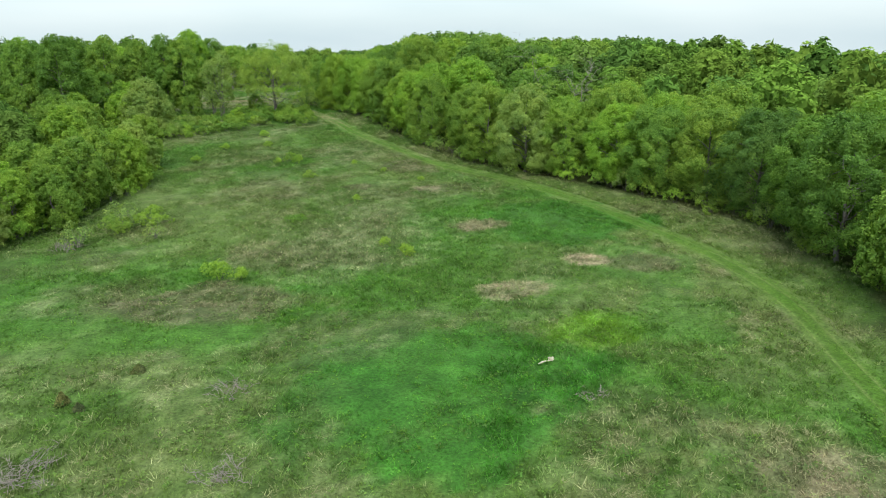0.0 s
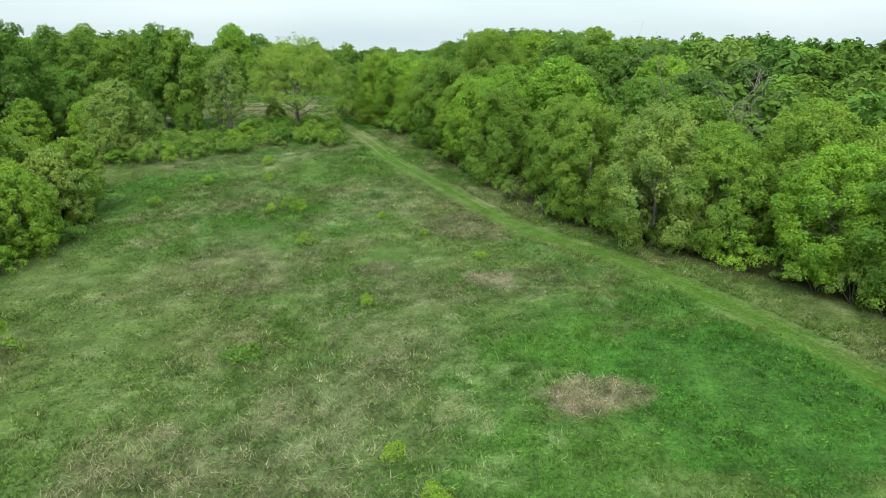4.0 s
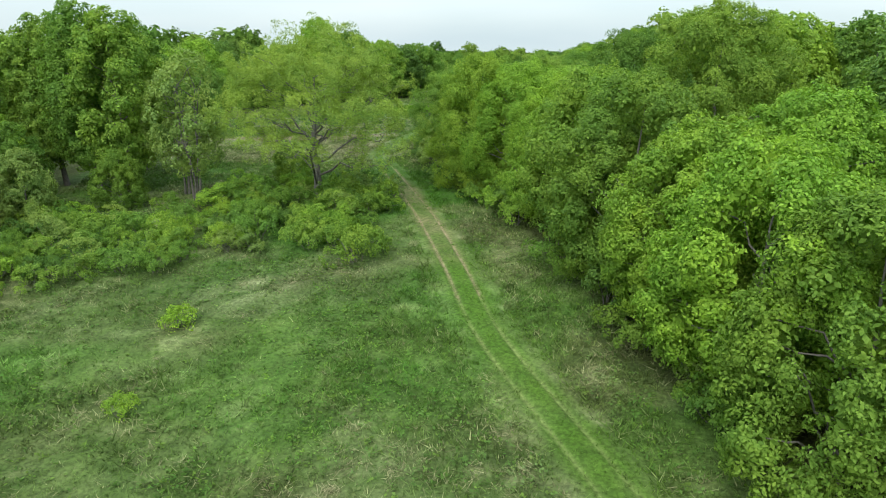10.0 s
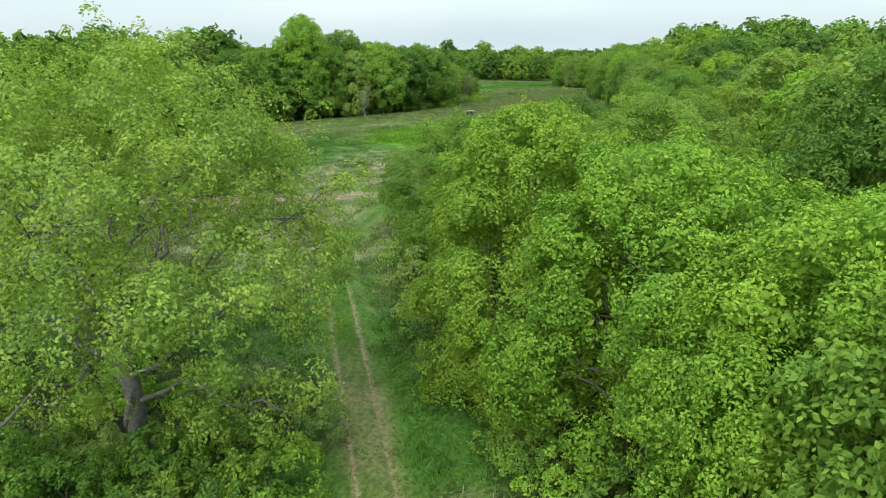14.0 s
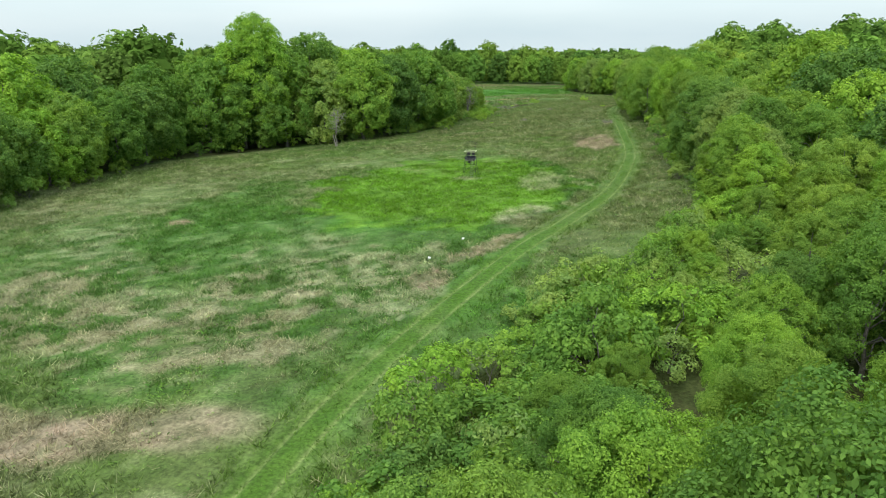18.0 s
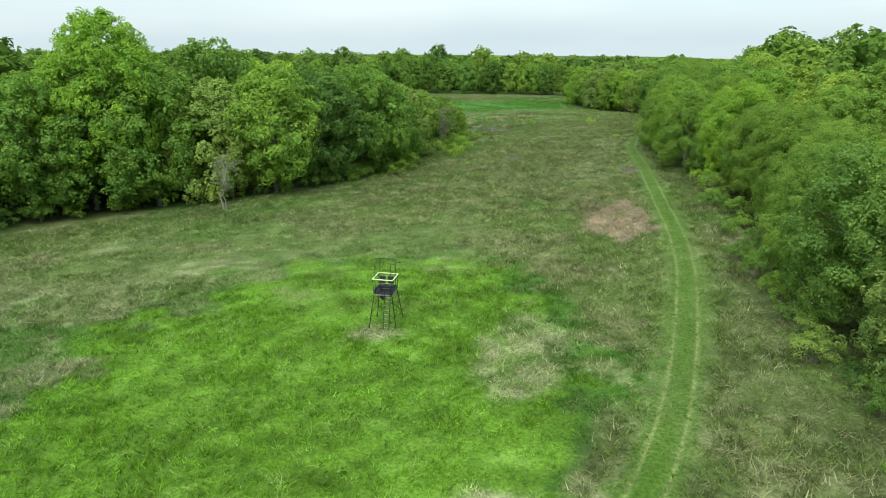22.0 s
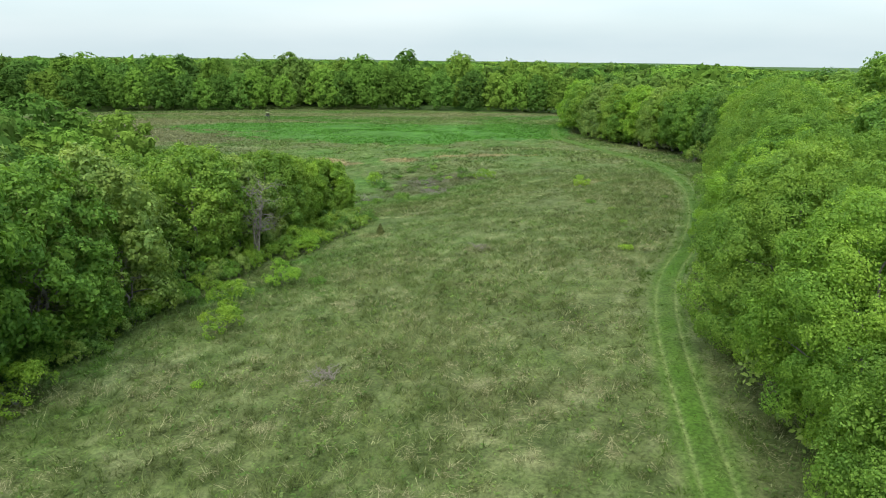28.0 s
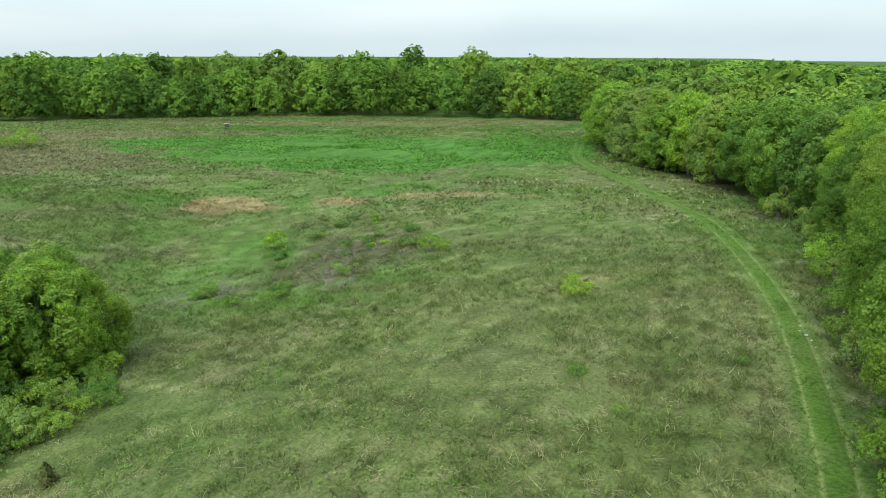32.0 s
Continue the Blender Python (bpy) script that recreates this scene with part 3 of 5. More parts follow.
def crown_form(rng, height, radius, base, lobes, form):
    """Centres and sizes of the rounded boughs of a crown, spread evenly over its outside."""
    mid, low, slim = {"round": (0.42, 0.55, 0.92), "skirt": (0.28, 0.80, 0.96), "dome": (0.30, 0.72, 1.08), "tall": (0.52, 0.45, 0.84)}[form]

    def outline(z):
        under = low + (1 - low) * np.sqrt(np.clip(1 - ((mid - z) / mid) ** 2, 0, 1))
        over = np.sqrt(np.clip(1 - (np.clip(z - mid, 0, 1) / (1.04 - mid)) ** 2.1, 0.0, 1))
        return np.where(z < mid, under, over) * slim

    k = np.arange(lobes)
    zz = 1 - ((k + rng.uniform(0.1, 0.9, lobes)) / lobes) ** 0.92
    ang = k * 2.39996 + rng.uniform(-0.45, 0.45, lobes)
    skew = 1 + 0.12 * np.sin(ang * 2 + rng.uniform(0, 6)) + 0.10 * np.sin(ang * 3 + 5 * zz + rng.uniform(0, 6))
    size = math.sqrt(2 * 0.78 * radius * (height - base) / lobes) * rng.uniform(0.72, 1.22, lobes)
    r = np.maximum(radius * outline(zz) * skew - 0.8 * size, 0.1 * radius) * rng.uniform(0.84, 1.06, lobes)
    z = base + 0.5 * size + (height - base - 1.4 * size) * zz
    return np.stack([np.cos(ang) * r, np.sin(ang) * r, z], 1), size


def crown_points(rng, c, rc, tufts, leaves, middle, tuft=0.34, up=0.35):
    """Places and facings of leaves: twig-end tufts stand over each bough, with gaps between them."""
    n = np.maximum(4, (2.4 * tufts * rc**2 / (rc**2).sum()).astype(int))
    k = np.repeat(np.arange(len(c)), n)
    out = c[k] - middle
    out /= np.linalg.norm(out, axis=1)[:, None] + 1e-9
    d = rng.normal(0, 1, (len(k), 3)) + out * 0.7 + np.array([0, 0, up])
    d /= np.linalg.norm(d, axis=1)[:, None]
    bumps = 1 + 0.13 * np.sin(d[:, 0] * 5.1 + k * 1.7) * np.sin(d[:, 1] * 4.7 + k) + 0.1 * np.sin(d[:, 2] * 7 + 2.3 * k)
    deep = np.where(rng.uniform(0, 1, len(k)) < 0.12, rng.uniform(0.6, 0.85, len(k)), rng.uniform(0.82, 1.14, len(k))) * bumps
    at = c[k] + d * (rc[k] * deep)[:, None] * np.array([1.0, 1.0, 0.92])
    if len(c) < 80:
        gap = np.sqrt(((at[:, None] - c[None]) ** 2).sum(2)) / rc[None]
        gap[np.arange(len(k)), k] = 9
        seen = gap.min(1) > 0.80
        k, d, out, at = k[seen], d[seen], out[seen], at[seen]
    if len(k) > tufts:
        some = rng.permutation(len(k))[:tufts]
        k, d, out, at = k[some], d[some], out[some], at[some]
    axis = d * 0.9 + out * 0.25 + np.array([0, 0, 0.3])
    axis /= np.linalg.norm(axis, axis=1)[:, None]
    m = max(1, leaves // len(k))
    q = np.repeat(np.arange(len(k)), m)
    side = rng.normal(0, 1, (len(q), 3))
    side -= axis[q] * (side * axis[q]).sum(1)[:, None]
    side /= np.linalg.norm(side, axis=1)[:, None] + 1e-9
    w = np.sqrt(rng.uniform(0, 1, len(q))) * rng.uniform(0.7, 1.3, len(k))[q]
    spot = at[q] + side * (tuft * w)[:, None] + axis[q] * (tuft * (0.45 - 0.75 * w * w + rng.normal(0, 0.16, len(q))))[:, None]
    return spot, axis[q] + side * (0.6 * w)[:, None]


def inner_leaves(rng, c, rc, count, leaf):
    """Shaded broad sprays inside each bough, behind the outer leaves."""
    k = np.repeat(np.arange(len(c)), max(6, count // len(c)))
    d = rng.normal(0, 1, (len(k), 3)) + np.array([0, 0, 0.2])
    d /= np.linalg.norm(d, axis=1)[:, None]
    return leaf_faces(rng, c[k] + d * (rc[k] * rng.uniform(0.35, 0.74, len(k)))[:, None], d, leaf, 0.45)


def tree(name, label, seed, height, radius, base, leaf_kind, leaves=6000, lobes=16, tufts=600, leaf=0.2, form="round", stems=1, limbs=9, bark=None, lean=0.0, spread=0.42, tuft=0.34, core=1.9):
    """A broadleaf tree: trunk, limbs and a crown of many leaves in clumps, standing at its base."""
    rng = np.random.default_rng(seed)
    root = new(name)
    root.empty_display_size = 0.5
    tagged(root, label, "tree")
    bark = bark or M_BARK
    c, rc = crown_form(rng, height, radius, base, lobes, form)
    middle = np.array([0, 0, base + (height - base) * 0.4])
    thick = 0.012 * height + 0.035
    tops, trunk = [], []
    for s in range(stems):
        a = rng.uniform(0, 6.28)
        foot = np.array([np.cos(a), np.sin(a), 0]) * (0.18 * (stems > 1))
        top = np.array([np.cos(a) * radius * 0.35 * (stems > 1) + lean, np.sin(a) * radius * 0.35 * (stems > 1), height * 0.82])
        n = 7
        t = np.linspace(0, 1, n)[:, None]
        p = foot * (1 - t) + top * t + rng.normal(0, 0.012 * height, (n, 3)) * np.array([1, 1, 0]) * (t > 0)
        p[0, 2] = -0.4
        r = thick / stems**0.5 * np.array([1.35, 0.95, 0.8, 0.62, 0.42, 0.25, 0.1])
        trunk.append(tube(p, r, 8))
        tops.append(p)
    boughs = trunk
    order = np.argsort(-np.linalg.norm(c[:, :2], axis=1) - 0.3 * rng.uniform(0, radius, len(c)))
    for k in order[: limbs]:
        p = tops[rng.integers(stems)]
        f = np.clip((c[k, 2] - 0.45 * np.linalg.norm(c[k, :2])) / (height * 0.82), 0.12, 0.85)
        at = np.array([np.interp(f, np.linspace(0, 1, 7), p[:, i]) for i in range(3)])
        boughs.append(limb(rng, at, c[k] + (0, 0, 0.3 * rc[k]), thick * (0.34 - 0.2 * f) + 0.015, 0.02))
    put("trunk", mesh_of("trunk", *joined(boughs), None, True), bark, root)
    at, facing = crown_points(rng, c, rc, tufts, leaves, middle, tuft)
    pieces = [leaf_faces(rng, at, facing, leaf, spread)]
    if core:
        pieces.append(inner_leaves(rng, c, rc, int(leaves * 0.16), leaf * core))
    v, f = joined(pieces)
    v[:, 2] *= height / v[:, 2].max()
    put("crown", mesh_of("crown", v, f), M_LEAF[leaf_kind], root)
    return root


def shrub(name, label, seed, height, radius, leaf_kind, leaves=900, leaf=0.13, stems=5, category="shrub"):
    """A low bush: bare stems from the ground and leafy clumps."""
    rng = np.random.default_rng(seed)
    root = new(name)
    tagged(root, label, category)
    n = 18
    a, q = rng.uniform(0, 6.28, n), rng.uniform(0, 1, n) ** 0.5 * rng.uniform(0.8, 1.25, n)
    c = np.stack([np.cos(a) * q * radius * 0.8, np.sin(a) * q * radius * 0.8, height * (0.25 + 0.6 * rng.uniform(0, 1, n) * np.maximum(0.3, 1.15 - 0.6 * q))], 1)
    rc = radius * rng.uniform(0.16, 0.38, n)
    pieces = [limb(rng, (0.05 * math.cos(k), 0.05 * math.sin(k), -0.2), c[k], 0.03, 0.008) for k in range(stems)]
    put("stem", mesh_of("stem", *joined(pieces), None, True), M_BARK, root)
    put("foliage", mesh_of("foliage", *leaf_faces(rng, *crown_points(rng, c, rc, 110, leaves, np.zeros(3), 0.24), leaf, 0.35)), M_LEAF[leaf_kind], root)
    return root


PROTOS, USED = {}, set()


def plant(key, x, y, size=1.0, turn=0.0, tall=1.0, sink=0.0):
    """Stands a tree or bush of that kind on the ground: the first is the made one, the rest are copies."""
    ob = PROTOS[key]
    m = Matrix.Translation((x, y, float(land(x, y)) - sink)) @ Matrix.Rotation(turn, 4, "Z") @ Matrix.Diagonal((size, size, size * tall, 1))
    if key in USED:
        return copy_thing(ob, m @ Matrix.Diagonal((1 / ob.scale[0], 1 / ob.scale[1], 1 / ob.scale[2], 1)))
    USED.add(key)
    ob.matrix_basis = m
    return ob


# kinds of the near wood: about 11 m tall when made, three fineness grades
KINDS = {
    "ash": ("green", "round", "young green broadleaf tree at the wood's edge", 4.6, 1.4),
    "hickory": ("lime", "round", "yellow-green hickory tree with bright young leaves", 4.5, 1.2),
    "maple": ("green", "skirt", "leafy green tree with branches down to the ground", 4.5, 0.4),
    "elm": ("dark", "round", "dark green broadleaf tree in the wood", 4.8, 1.4),
    "poplar": ("silver", "skirt", "pale silvery-green tree at the meadow's edge", 4.2, 0.6),
    "oak_young": ("olive", "dome", "olive-green young oak with thin spring leaves", 5.0, 1.6),
    "cherry": ("lime", "skirt", "bright green edge tree with low branches", 4.2, 0.4),
}
GRADES = {"n": (88000, 60, 1450, 0.054, 0.36), "a": (46000, 56, 1200, 0.078, 0.36), "b": (19000, 48, 820, 0.120, 0.39)}
for n_kind, (kind, (leaf_kind, form, label, radius, base)) in enumerate(KINDS.items()):
    for grade, (leaves, lobes, tufts, leaf, tuft) in GRADES.items():
        if grade == "n" and kind not in ("ash", "cherry", "hickory", "maple"):
            continue
        PROTOS[kind + grade] = tree("tree", label, 100 + n_kind * 7 + ord(grade), 11.0, radius, base, leaf_kind, leaves, lobes, tufts, leaf, form, limbs=6 if grade == "b" else 14, tuft=tuft)
PROTOS["tall_b"] = tree("tree", "tall slender green tree with a bare lower trunk", 31, 18.0, 4.4, 2.6, "green", 24000, 56, 1250, 0.132, "tall", limbs=16, tuft=0.44)
PROTOS["tall_c"] = tree("tree", "tall green tree with an open crown", 32, 18.0, 4.8, 2.2, "green", 24000, 56, 1250, 0.132, "tall", limbs=16, tuft=0.44)
PROTOS["thin_b"] = tree("tree", "thin many-stemmed tree with sparse young leaves", 33, 13.0, 3.4, 2.6, "silver", 9000, 22, 420, 0.12, "tall", stems=4, limbs=18, tuft=0.42, core=0)
PROTOS["giant"] = tree("tree", "very tall broad tree standing above the wood", 34, 25.0, 8.0, 4.0, "green", 42000, 78, 2300, 0.165, "round", limbs=20, tuft=0.5)
PROTOS["bush_a"] = shrub("bush", "dense green bush at the wood's edge", 5, 2.4, 1.7, "green", 3600, 0.066)
PROTOS["bush_b"] = shrub("bush", "bright yellow-green bush on the meadow's edge", 6, 2.0, 1.5, "lime", 3200, 0.064)
PROTOS["bush_c"] = shrub("shrub", "dull silvery-green shrub under the trees", 7, 2.6, 1.5, "silver", 2800, 0.066)
PROTOS["bush_d"] = shrub("shrub", "dark green shrub under the trees", 8, 2.2, 1.7, "dark", 3400, 0.066)

# outline of the woods, as lines of their feet
LEFT_WOOD = [(-100, 180), (-98, 206), (-97, 221), (-104, 246), (-107, 262), (-104, 276), (-91, 289), (-81, 304), (-78, 324), (-79.5, 342), (-77, 355), (-78, 368), (-86, 378),
             (-110, 385), (-150, 397), (-220, 416)]
LEFT_COPSE = [(-60, 52), (-50, 62), (-44, 71), (-42.5, 84), (-43, 97), (-49, 107), (-62, 114), (-80, 120)]
FAR_WOOD = [(-420, 420), (-330, 468), (-272, 499), (-225, 545), (-182, 572), (-140, 584), (-96, 590)]
rng_p = np.random.default_rng(77)
wood_spots = []
FAR_TREES = []
TONES = np.array([(0.160, 0.280, 0.044), (0.136, 0.250, 0.042), (0.112, 0.218, 0.041), (0.186, 0.296, 0.048), (0.160, 0.262, 0.054), (0.106, 0.204, 0.043)])


def edge_rows(line, wood_side):
    p = smooth_line(line, 0.5)
    w = np.gradient(p, axis=0)
    w /= np.linalg.norm(w, axis=1)[:, None]
    return p, np.stack([w[:, 1], -w[:, 0]], 1) * wood_side


def rows_along(line, wood_side, rows, spacing, front, kinds, tall_at, grade_for, back=lambda y: 0.0):
    """Trees in loose rows behind an edge line; those of grade "far" go into the joined woods."""
    p, nrm = edge_rows(line, wood_side)
    for r, off in enumerate(rows):
        s = rng_p.uniform(0, spacing)
        while s < len(p) * 0.5 - 1:
            k = int(s / 0.5)
            x, y = p[k] + nrm[k] * (off + back(p[k][1]) + rng_p.uniform(-1.6, 1.6)) + rng_p.uniform(-1, 1, 2)
            tall = tall_at(x, y, r) * rng_p.uniform(0.86, 1.07)
            gap = spacing * (0.75 if r == 0 else 1.0) * max(tall, 7) / 11
            if all((x - a) ** 2 + (y - b) ** 2 > (0.72 * gap) ** 2 for a, b in wood_spots[-160:]):
                some = kinds if r else front
                kind, grade = some[rng_p.integers(len(some))], grade_for(x, y, r)
                if grade == "n":
                    kind = ("ash", "cherry", "ash", "maple", "hickory")[rng_p.integers(5)]
                if wood_side < 0 and y > 325 and x > -100:
                    kind = ("poplar", "cherry", "poplar", "hickory", "ash")[rng_p.integers(5)]
                if grade == "far":
                    FAR_TREES.append((x, y, tall, rng_p.uniform(0.34, 0.42) * tall, 1 if r < 5 else 9))
                else:
                    plant(kind + grade, x, y, tall / 11, rng_p.uniform(0, 6.28), rng_p.uniform(0.93, 1.05))
                wood_spots.append((x, y))
            s += gap * rng_p.uniform(0.8, 1.25)


def right_tall(x, y, r):
    at = [20, 60, 95, 115, 140, 155, 165, 173, 186, 194, 205, 225, 238, 260, 320, 345, 380, 420, 500, 570]
    edge = np.interp(y, at, [12, 13.5, 12.5, 12.5, 12, 12.5, 11.5, 9.5, 8.5, 4, 3, 3.5, 9, 11.5, 12, 13.5, 14, 15, 16, 16])
    deep = np.interp(y, at, [14, 15.5, 16.5, 18, 20, 20.5, 20, 18.5, 15.5, 13.5, 13.5, 14, 15, 17, 17.5, 18.5, 19, 19, 20, 20])
    slope = np.interp(x, [-14, 8, 25], [1, 0.82, 0.70]) if 100 < y < 210 else 1.0
    return edge + (max(deep * slope, edge) - edge) * min(1, (r / 3.2) ** 1.4)


def right_grade(x, y, r):
    if 144 < y < 200 and r < 3:
        return "n"
    if 92 < y < 262:
        return "a" if r < 2 or (r < 3 and 135 < y < 235) else "b" if r < (6 if 130 < y < 210 else 4) else "far"
    if r < 1 and 262 < y < 425:
        return "n"
    if r < 2 and 400 <= y < 530:
        return "b"
    return ("a" if 60 < y < 400 else "b") if r < 1 and y < 460 else "b" if r < (4 if y < 95 else 3) and 50 < y < 400 else "far"


rows_along(RIGHT_EDGE, 1, (2.2, 7.8, 14, 20.5, 27.5, 35, 42), 6.9, ["maple", "ash", "poplar", "ash", "cherry", "elm", "hickory"],
           ["ash", "elm", "maple", "ash", "oak_young", "maple", "hickory"], right_tall, right_grade, lambda y: np.interp(y, [60, 100, 135, 150, 170, 182, 200, 215, 235, 262], [1.0, 1.0, 0.5, 1.8, 2.2, 5.5, 6.0, 2.0, 0.8, 3.1]))
rows_along(LEFT_WOOD, -1, (2.5, 8.4, 15, 22, 30, 38), 6.2, ["ash", "poplar", "maple", "elm", "ash"], ["ash", "elm", "maple", "elm", "ash", "hickory"],
           lambda x, y, r: (np.interp(y, [190, 255, 280, 330], [0.52, 0.64, 0.82, 0.90]) if r == 0 else 0.95 + 0.01 * r) * np.interp(y, [190, 240, 285, 305, 326, 342, 355, 367, 378, 420], [16, 18.5, 22, 21, 17.5, 14, 11.5, 10, 9, 13]),
           lambda x, y, r: "b" if (r < 1 and x > -115 and y < 385) or (r < 3 and x > -118 and y < 370) else "far", lambda y: np.interp(y, [320, 335, 372], [0, 2.2, 2.6]))
rows_along(LEFT_COPSE, -1, (2.0, 8, 14.5, 22, 30), 6.0, ["cherry", "poplar", "hickory"], ["hickory", "cherry", "poplar", "ash"],
           lambda x, y, r: (8.5, 11, 12.5, 13.5, 14)[r], lambda x, y, r: "b" if r < 2 else "far")
rows_along(FAR_WOOD, -1, (2, 9, 17, 25, 33, 41), 7.8, ["ash", "elm", "maple", "hickory", "poplar"], ["ash", "elm"],
           lambda x, y, r: (18, 22.5, 24, 24, 24, 20)[r] * rng_p.uniform(0.84, 1.12), lambda x, y, r: "far")

# the strip of trees round the old oak
for x, y, key, size in ((-60, 150, "tall_b", 1.0), (-56, 149.5, "tall_c", 0.95), (-66, 152, "tall_b", 0.95), (-72, 148, "tall_c", 1.0), (-79, 150, "tall_b", 1.0), (-86, 146, "tall_c", 0.95),
                        (-63, 160, "tall_c", 0.9), (-92, 152, "tall_b", 1.0), (-48, 148.5, "thin_b", 1.05), (-50.5, 150.5, "thin_b", 0.95), (-56, 129, "poplarb", 1.02), (-70, 138, "asha", 1.1), (-72, 130, "tall_c", 1.05), (-80, 131, "tall_b", 1.0), (-90, 133, "tall_c", 1.0), (-98, 138, "tall_b", 1.0), (-66, 144, "ashb", 0.8), (-61, 141, "mapleb", 0.75), (-74, 143, "elmb", 0.95), (-82, 142, "ashb", 1.0), (-57, 139, "poplarb", 0.6), (-53, 145, "cherryb", 0.5), (-62, 133, "ashb", 0.75), (-43, 157, "cherryb", 0.4), (-84, 371, "asha", 0.78), (-88, 374, "cherrya", 0.8),
                        (-78, 136, "ashb", 1.2), (-86, 134, "elmb", 1.2), (-68, 127, "cherryb", 0.8), (-76, 126, "hickoryb", 0.95), (-84, 124, "mapleb", 1.0)):
    plant(key, x, y, size, rng_p.uniform(0, 6.28))
    wood_spots.append((x, y))
for k in range(120):
    x, y = rng_p.uniform(-104, -60), rng_p.uniform(124, 166)
    if all((x - a) ** 2 + (y - b) ** 2 > 22 for a, b in wood_spots) and not (x > -70 and y < 136) and not (x > -82 and y > 138):
        FAR_TREES.append((x, y, rng_p.uniform(11, 17), rng_p.uniform(3.4, 4.8), 9))
        wood_spots.append((x, y))
plant("hickorya", -22.5, 237, 0.85, 1.0)
for x, y, key, size in ((-32.0, 313, "maplen", 1.0), (-32.8, 322, "ashn", 1.08), (-34.3, 332.5, "maplen", 1.12), (-33.5, 342, "ashn", 1.1)):
    plant(key, x, y, size, x * 1.7)
plant("giant", -102, 283, 1.0, 2.0)

# the wide old oak by the track
def old_oak(x, y):
    rng = np.random.default_rng(404)
    root = tagged(new("oak_tree"), "wide old oak with spreading grey limbs and thin olive leaves", "tree")
    height, radius = 16.0, 7.7
    stem = np.array([(0, 0, -0.5), (0.05, 0, 0.8), (0.1, 0.05, 2.0), (0.0, 0.1, 3.2), (-0.1, 0.1, 4.6), (-0.1, 0.2, 6.4), (0.1, 0.2, 8.6), (0.2, 0.1, 11.0)])
    put("trunk", mesh_of("trunk", *tube(stem, [0.5, 0.36, 0.33, 0.31, 0.26, 0.2, 0.13, 0.05], 10), None, True), M_BARK, root)
    centres, sizes = [], []
    for k in range(17):
        a = k * 2.4 + rng.uniform(-0.3, 0.3)
        f = (k + 0.5) / 17
        start = np.array([np.interp(2.2 + 6.0 * f, stem[:, 2], stem[:, i]) for i in range(3)])
        rise = 0.22 + 1.5 * f
        out = radius * (0.98 - 0.45 * f**2) * rng.uniform(0.85, 1.05)
        end = start + np.array([math.cos(a) * out, math.sin(a) * out, 0])
        end[2] = min(height - 0.8, start[2] + out * rise * 0.62)
        pieces = [limb(rng, start, end, 0.118 - 0.05 * f, 0.022, 0.14, 7)]
        for j in range(9):
            s = 0.3 + 0.7 * (j + rng.uniform(0, 1)) / 9
            at = start * (1 - s) + end * s
            at[2] += math.sin(s * math.pi) * out * 0.06
            tip = at + np.array([math.cos(a + rng.uniform(-1.3, 1.3)), math.sin(a + rng.uniform(-1.3, 1.3)), rng.uniform(0.1, 0.9)]) * rng.uniform(0.9, 2.4)
            tip[2] = min(tip[2], height - 0.4)
            pieces.append(limb(rng, at, tip, 0.026, 0.010, 0.15, 4))
            for q in range(2):
                centres.append(tip + rng.normal(0, 0.45, 3))
                sizes.append(rng.uniform(0.55, 1.0))
        put("limb", mesh_of("limb", *joined(pieces), None, True), M_BARK, root)
    for k in range(250):
        a, q = rng.uniform(0, 6.28), math.sqrt(rng.uniform(0, 1))
        centres.append(np.array([math.cos(a) * q * radius * 0.95, math.sin(a) * q * radius * 0.95, 5.2 + (height - 6.0) * math.sqrt(max(0.02, 1 - q * q)) * rng.uniform(0.62, 1.0)]))
        sizes.append(rng.uniform(0.7, 1.2))
    put("crown", mesh_of("crown", *leaf_faces(rng, *crown_points(rng, np.array(centres), np.array(sizes), 3600, 125000, np.array([0, 0, 5.0]), 0.38), 0.064, 0.4)), M_LEAF["olive"], root)
    root.matrix_basis = Matrix.Translation((x, y, float(land(x, y))))


old_oak(-36.9, 150.5)

# joined woods behind the single trees, out to the skyline
def scatter(count, x0, x1, y0, y1, inside, spacing, tall):
    kept = {}
    for _ in range(count):
        x, y = rng_p.uniform(x0, x1), rng_p.uniform(y0, y1)
        cell = (int(x // spacing), int(y // spacing))
        if cell in kept or not inside(x, y):
            continue
        kept[cell] = 1
        t = tall * rng_p.uniform(0.72, 1.12)
        FAR_TREES.append((x, y, t, spacing * rng_p.uniform(0.5, 0.66), 9))


def right_of_field(x, y, gap):
    return x > np.interp(y, redge[:, 1], redge[:, 0]) + gap if y < 590 else x > -97 + gap


scatter(9000, -40, 190, 10, 640, lambda x, y: right_of_field(x, y, 44) and x < np.interp(y, redge[:, 1], redge[:, 0]) + 115, 8.5, 14)
scatter(4000, 40, 300, 10, 640, lambda x, y: np.interp(y, redge[:, 1], redge[:, 0]) + 115 < x < np.interp(y, redge[:, 1], redge[:, 0]) + 230, 11.0, 13)
scatter(9000, -340, -100, 60, 420, lambda x, y: (x < -112 - 6 and y < 372 + (-x - 100) * 0.17) or (y < 185 and x < -100) or (x < -78 and 40 < y < 122), 9.5, 16.5)
scatter(5000, -480, -60, 430, 720, lambda x, y: y > np.interp(x, [-420, -330, -272, -225, -182, -96], [420, 468, 499, 545, 572, 590]) + 42, 9.5, 19)
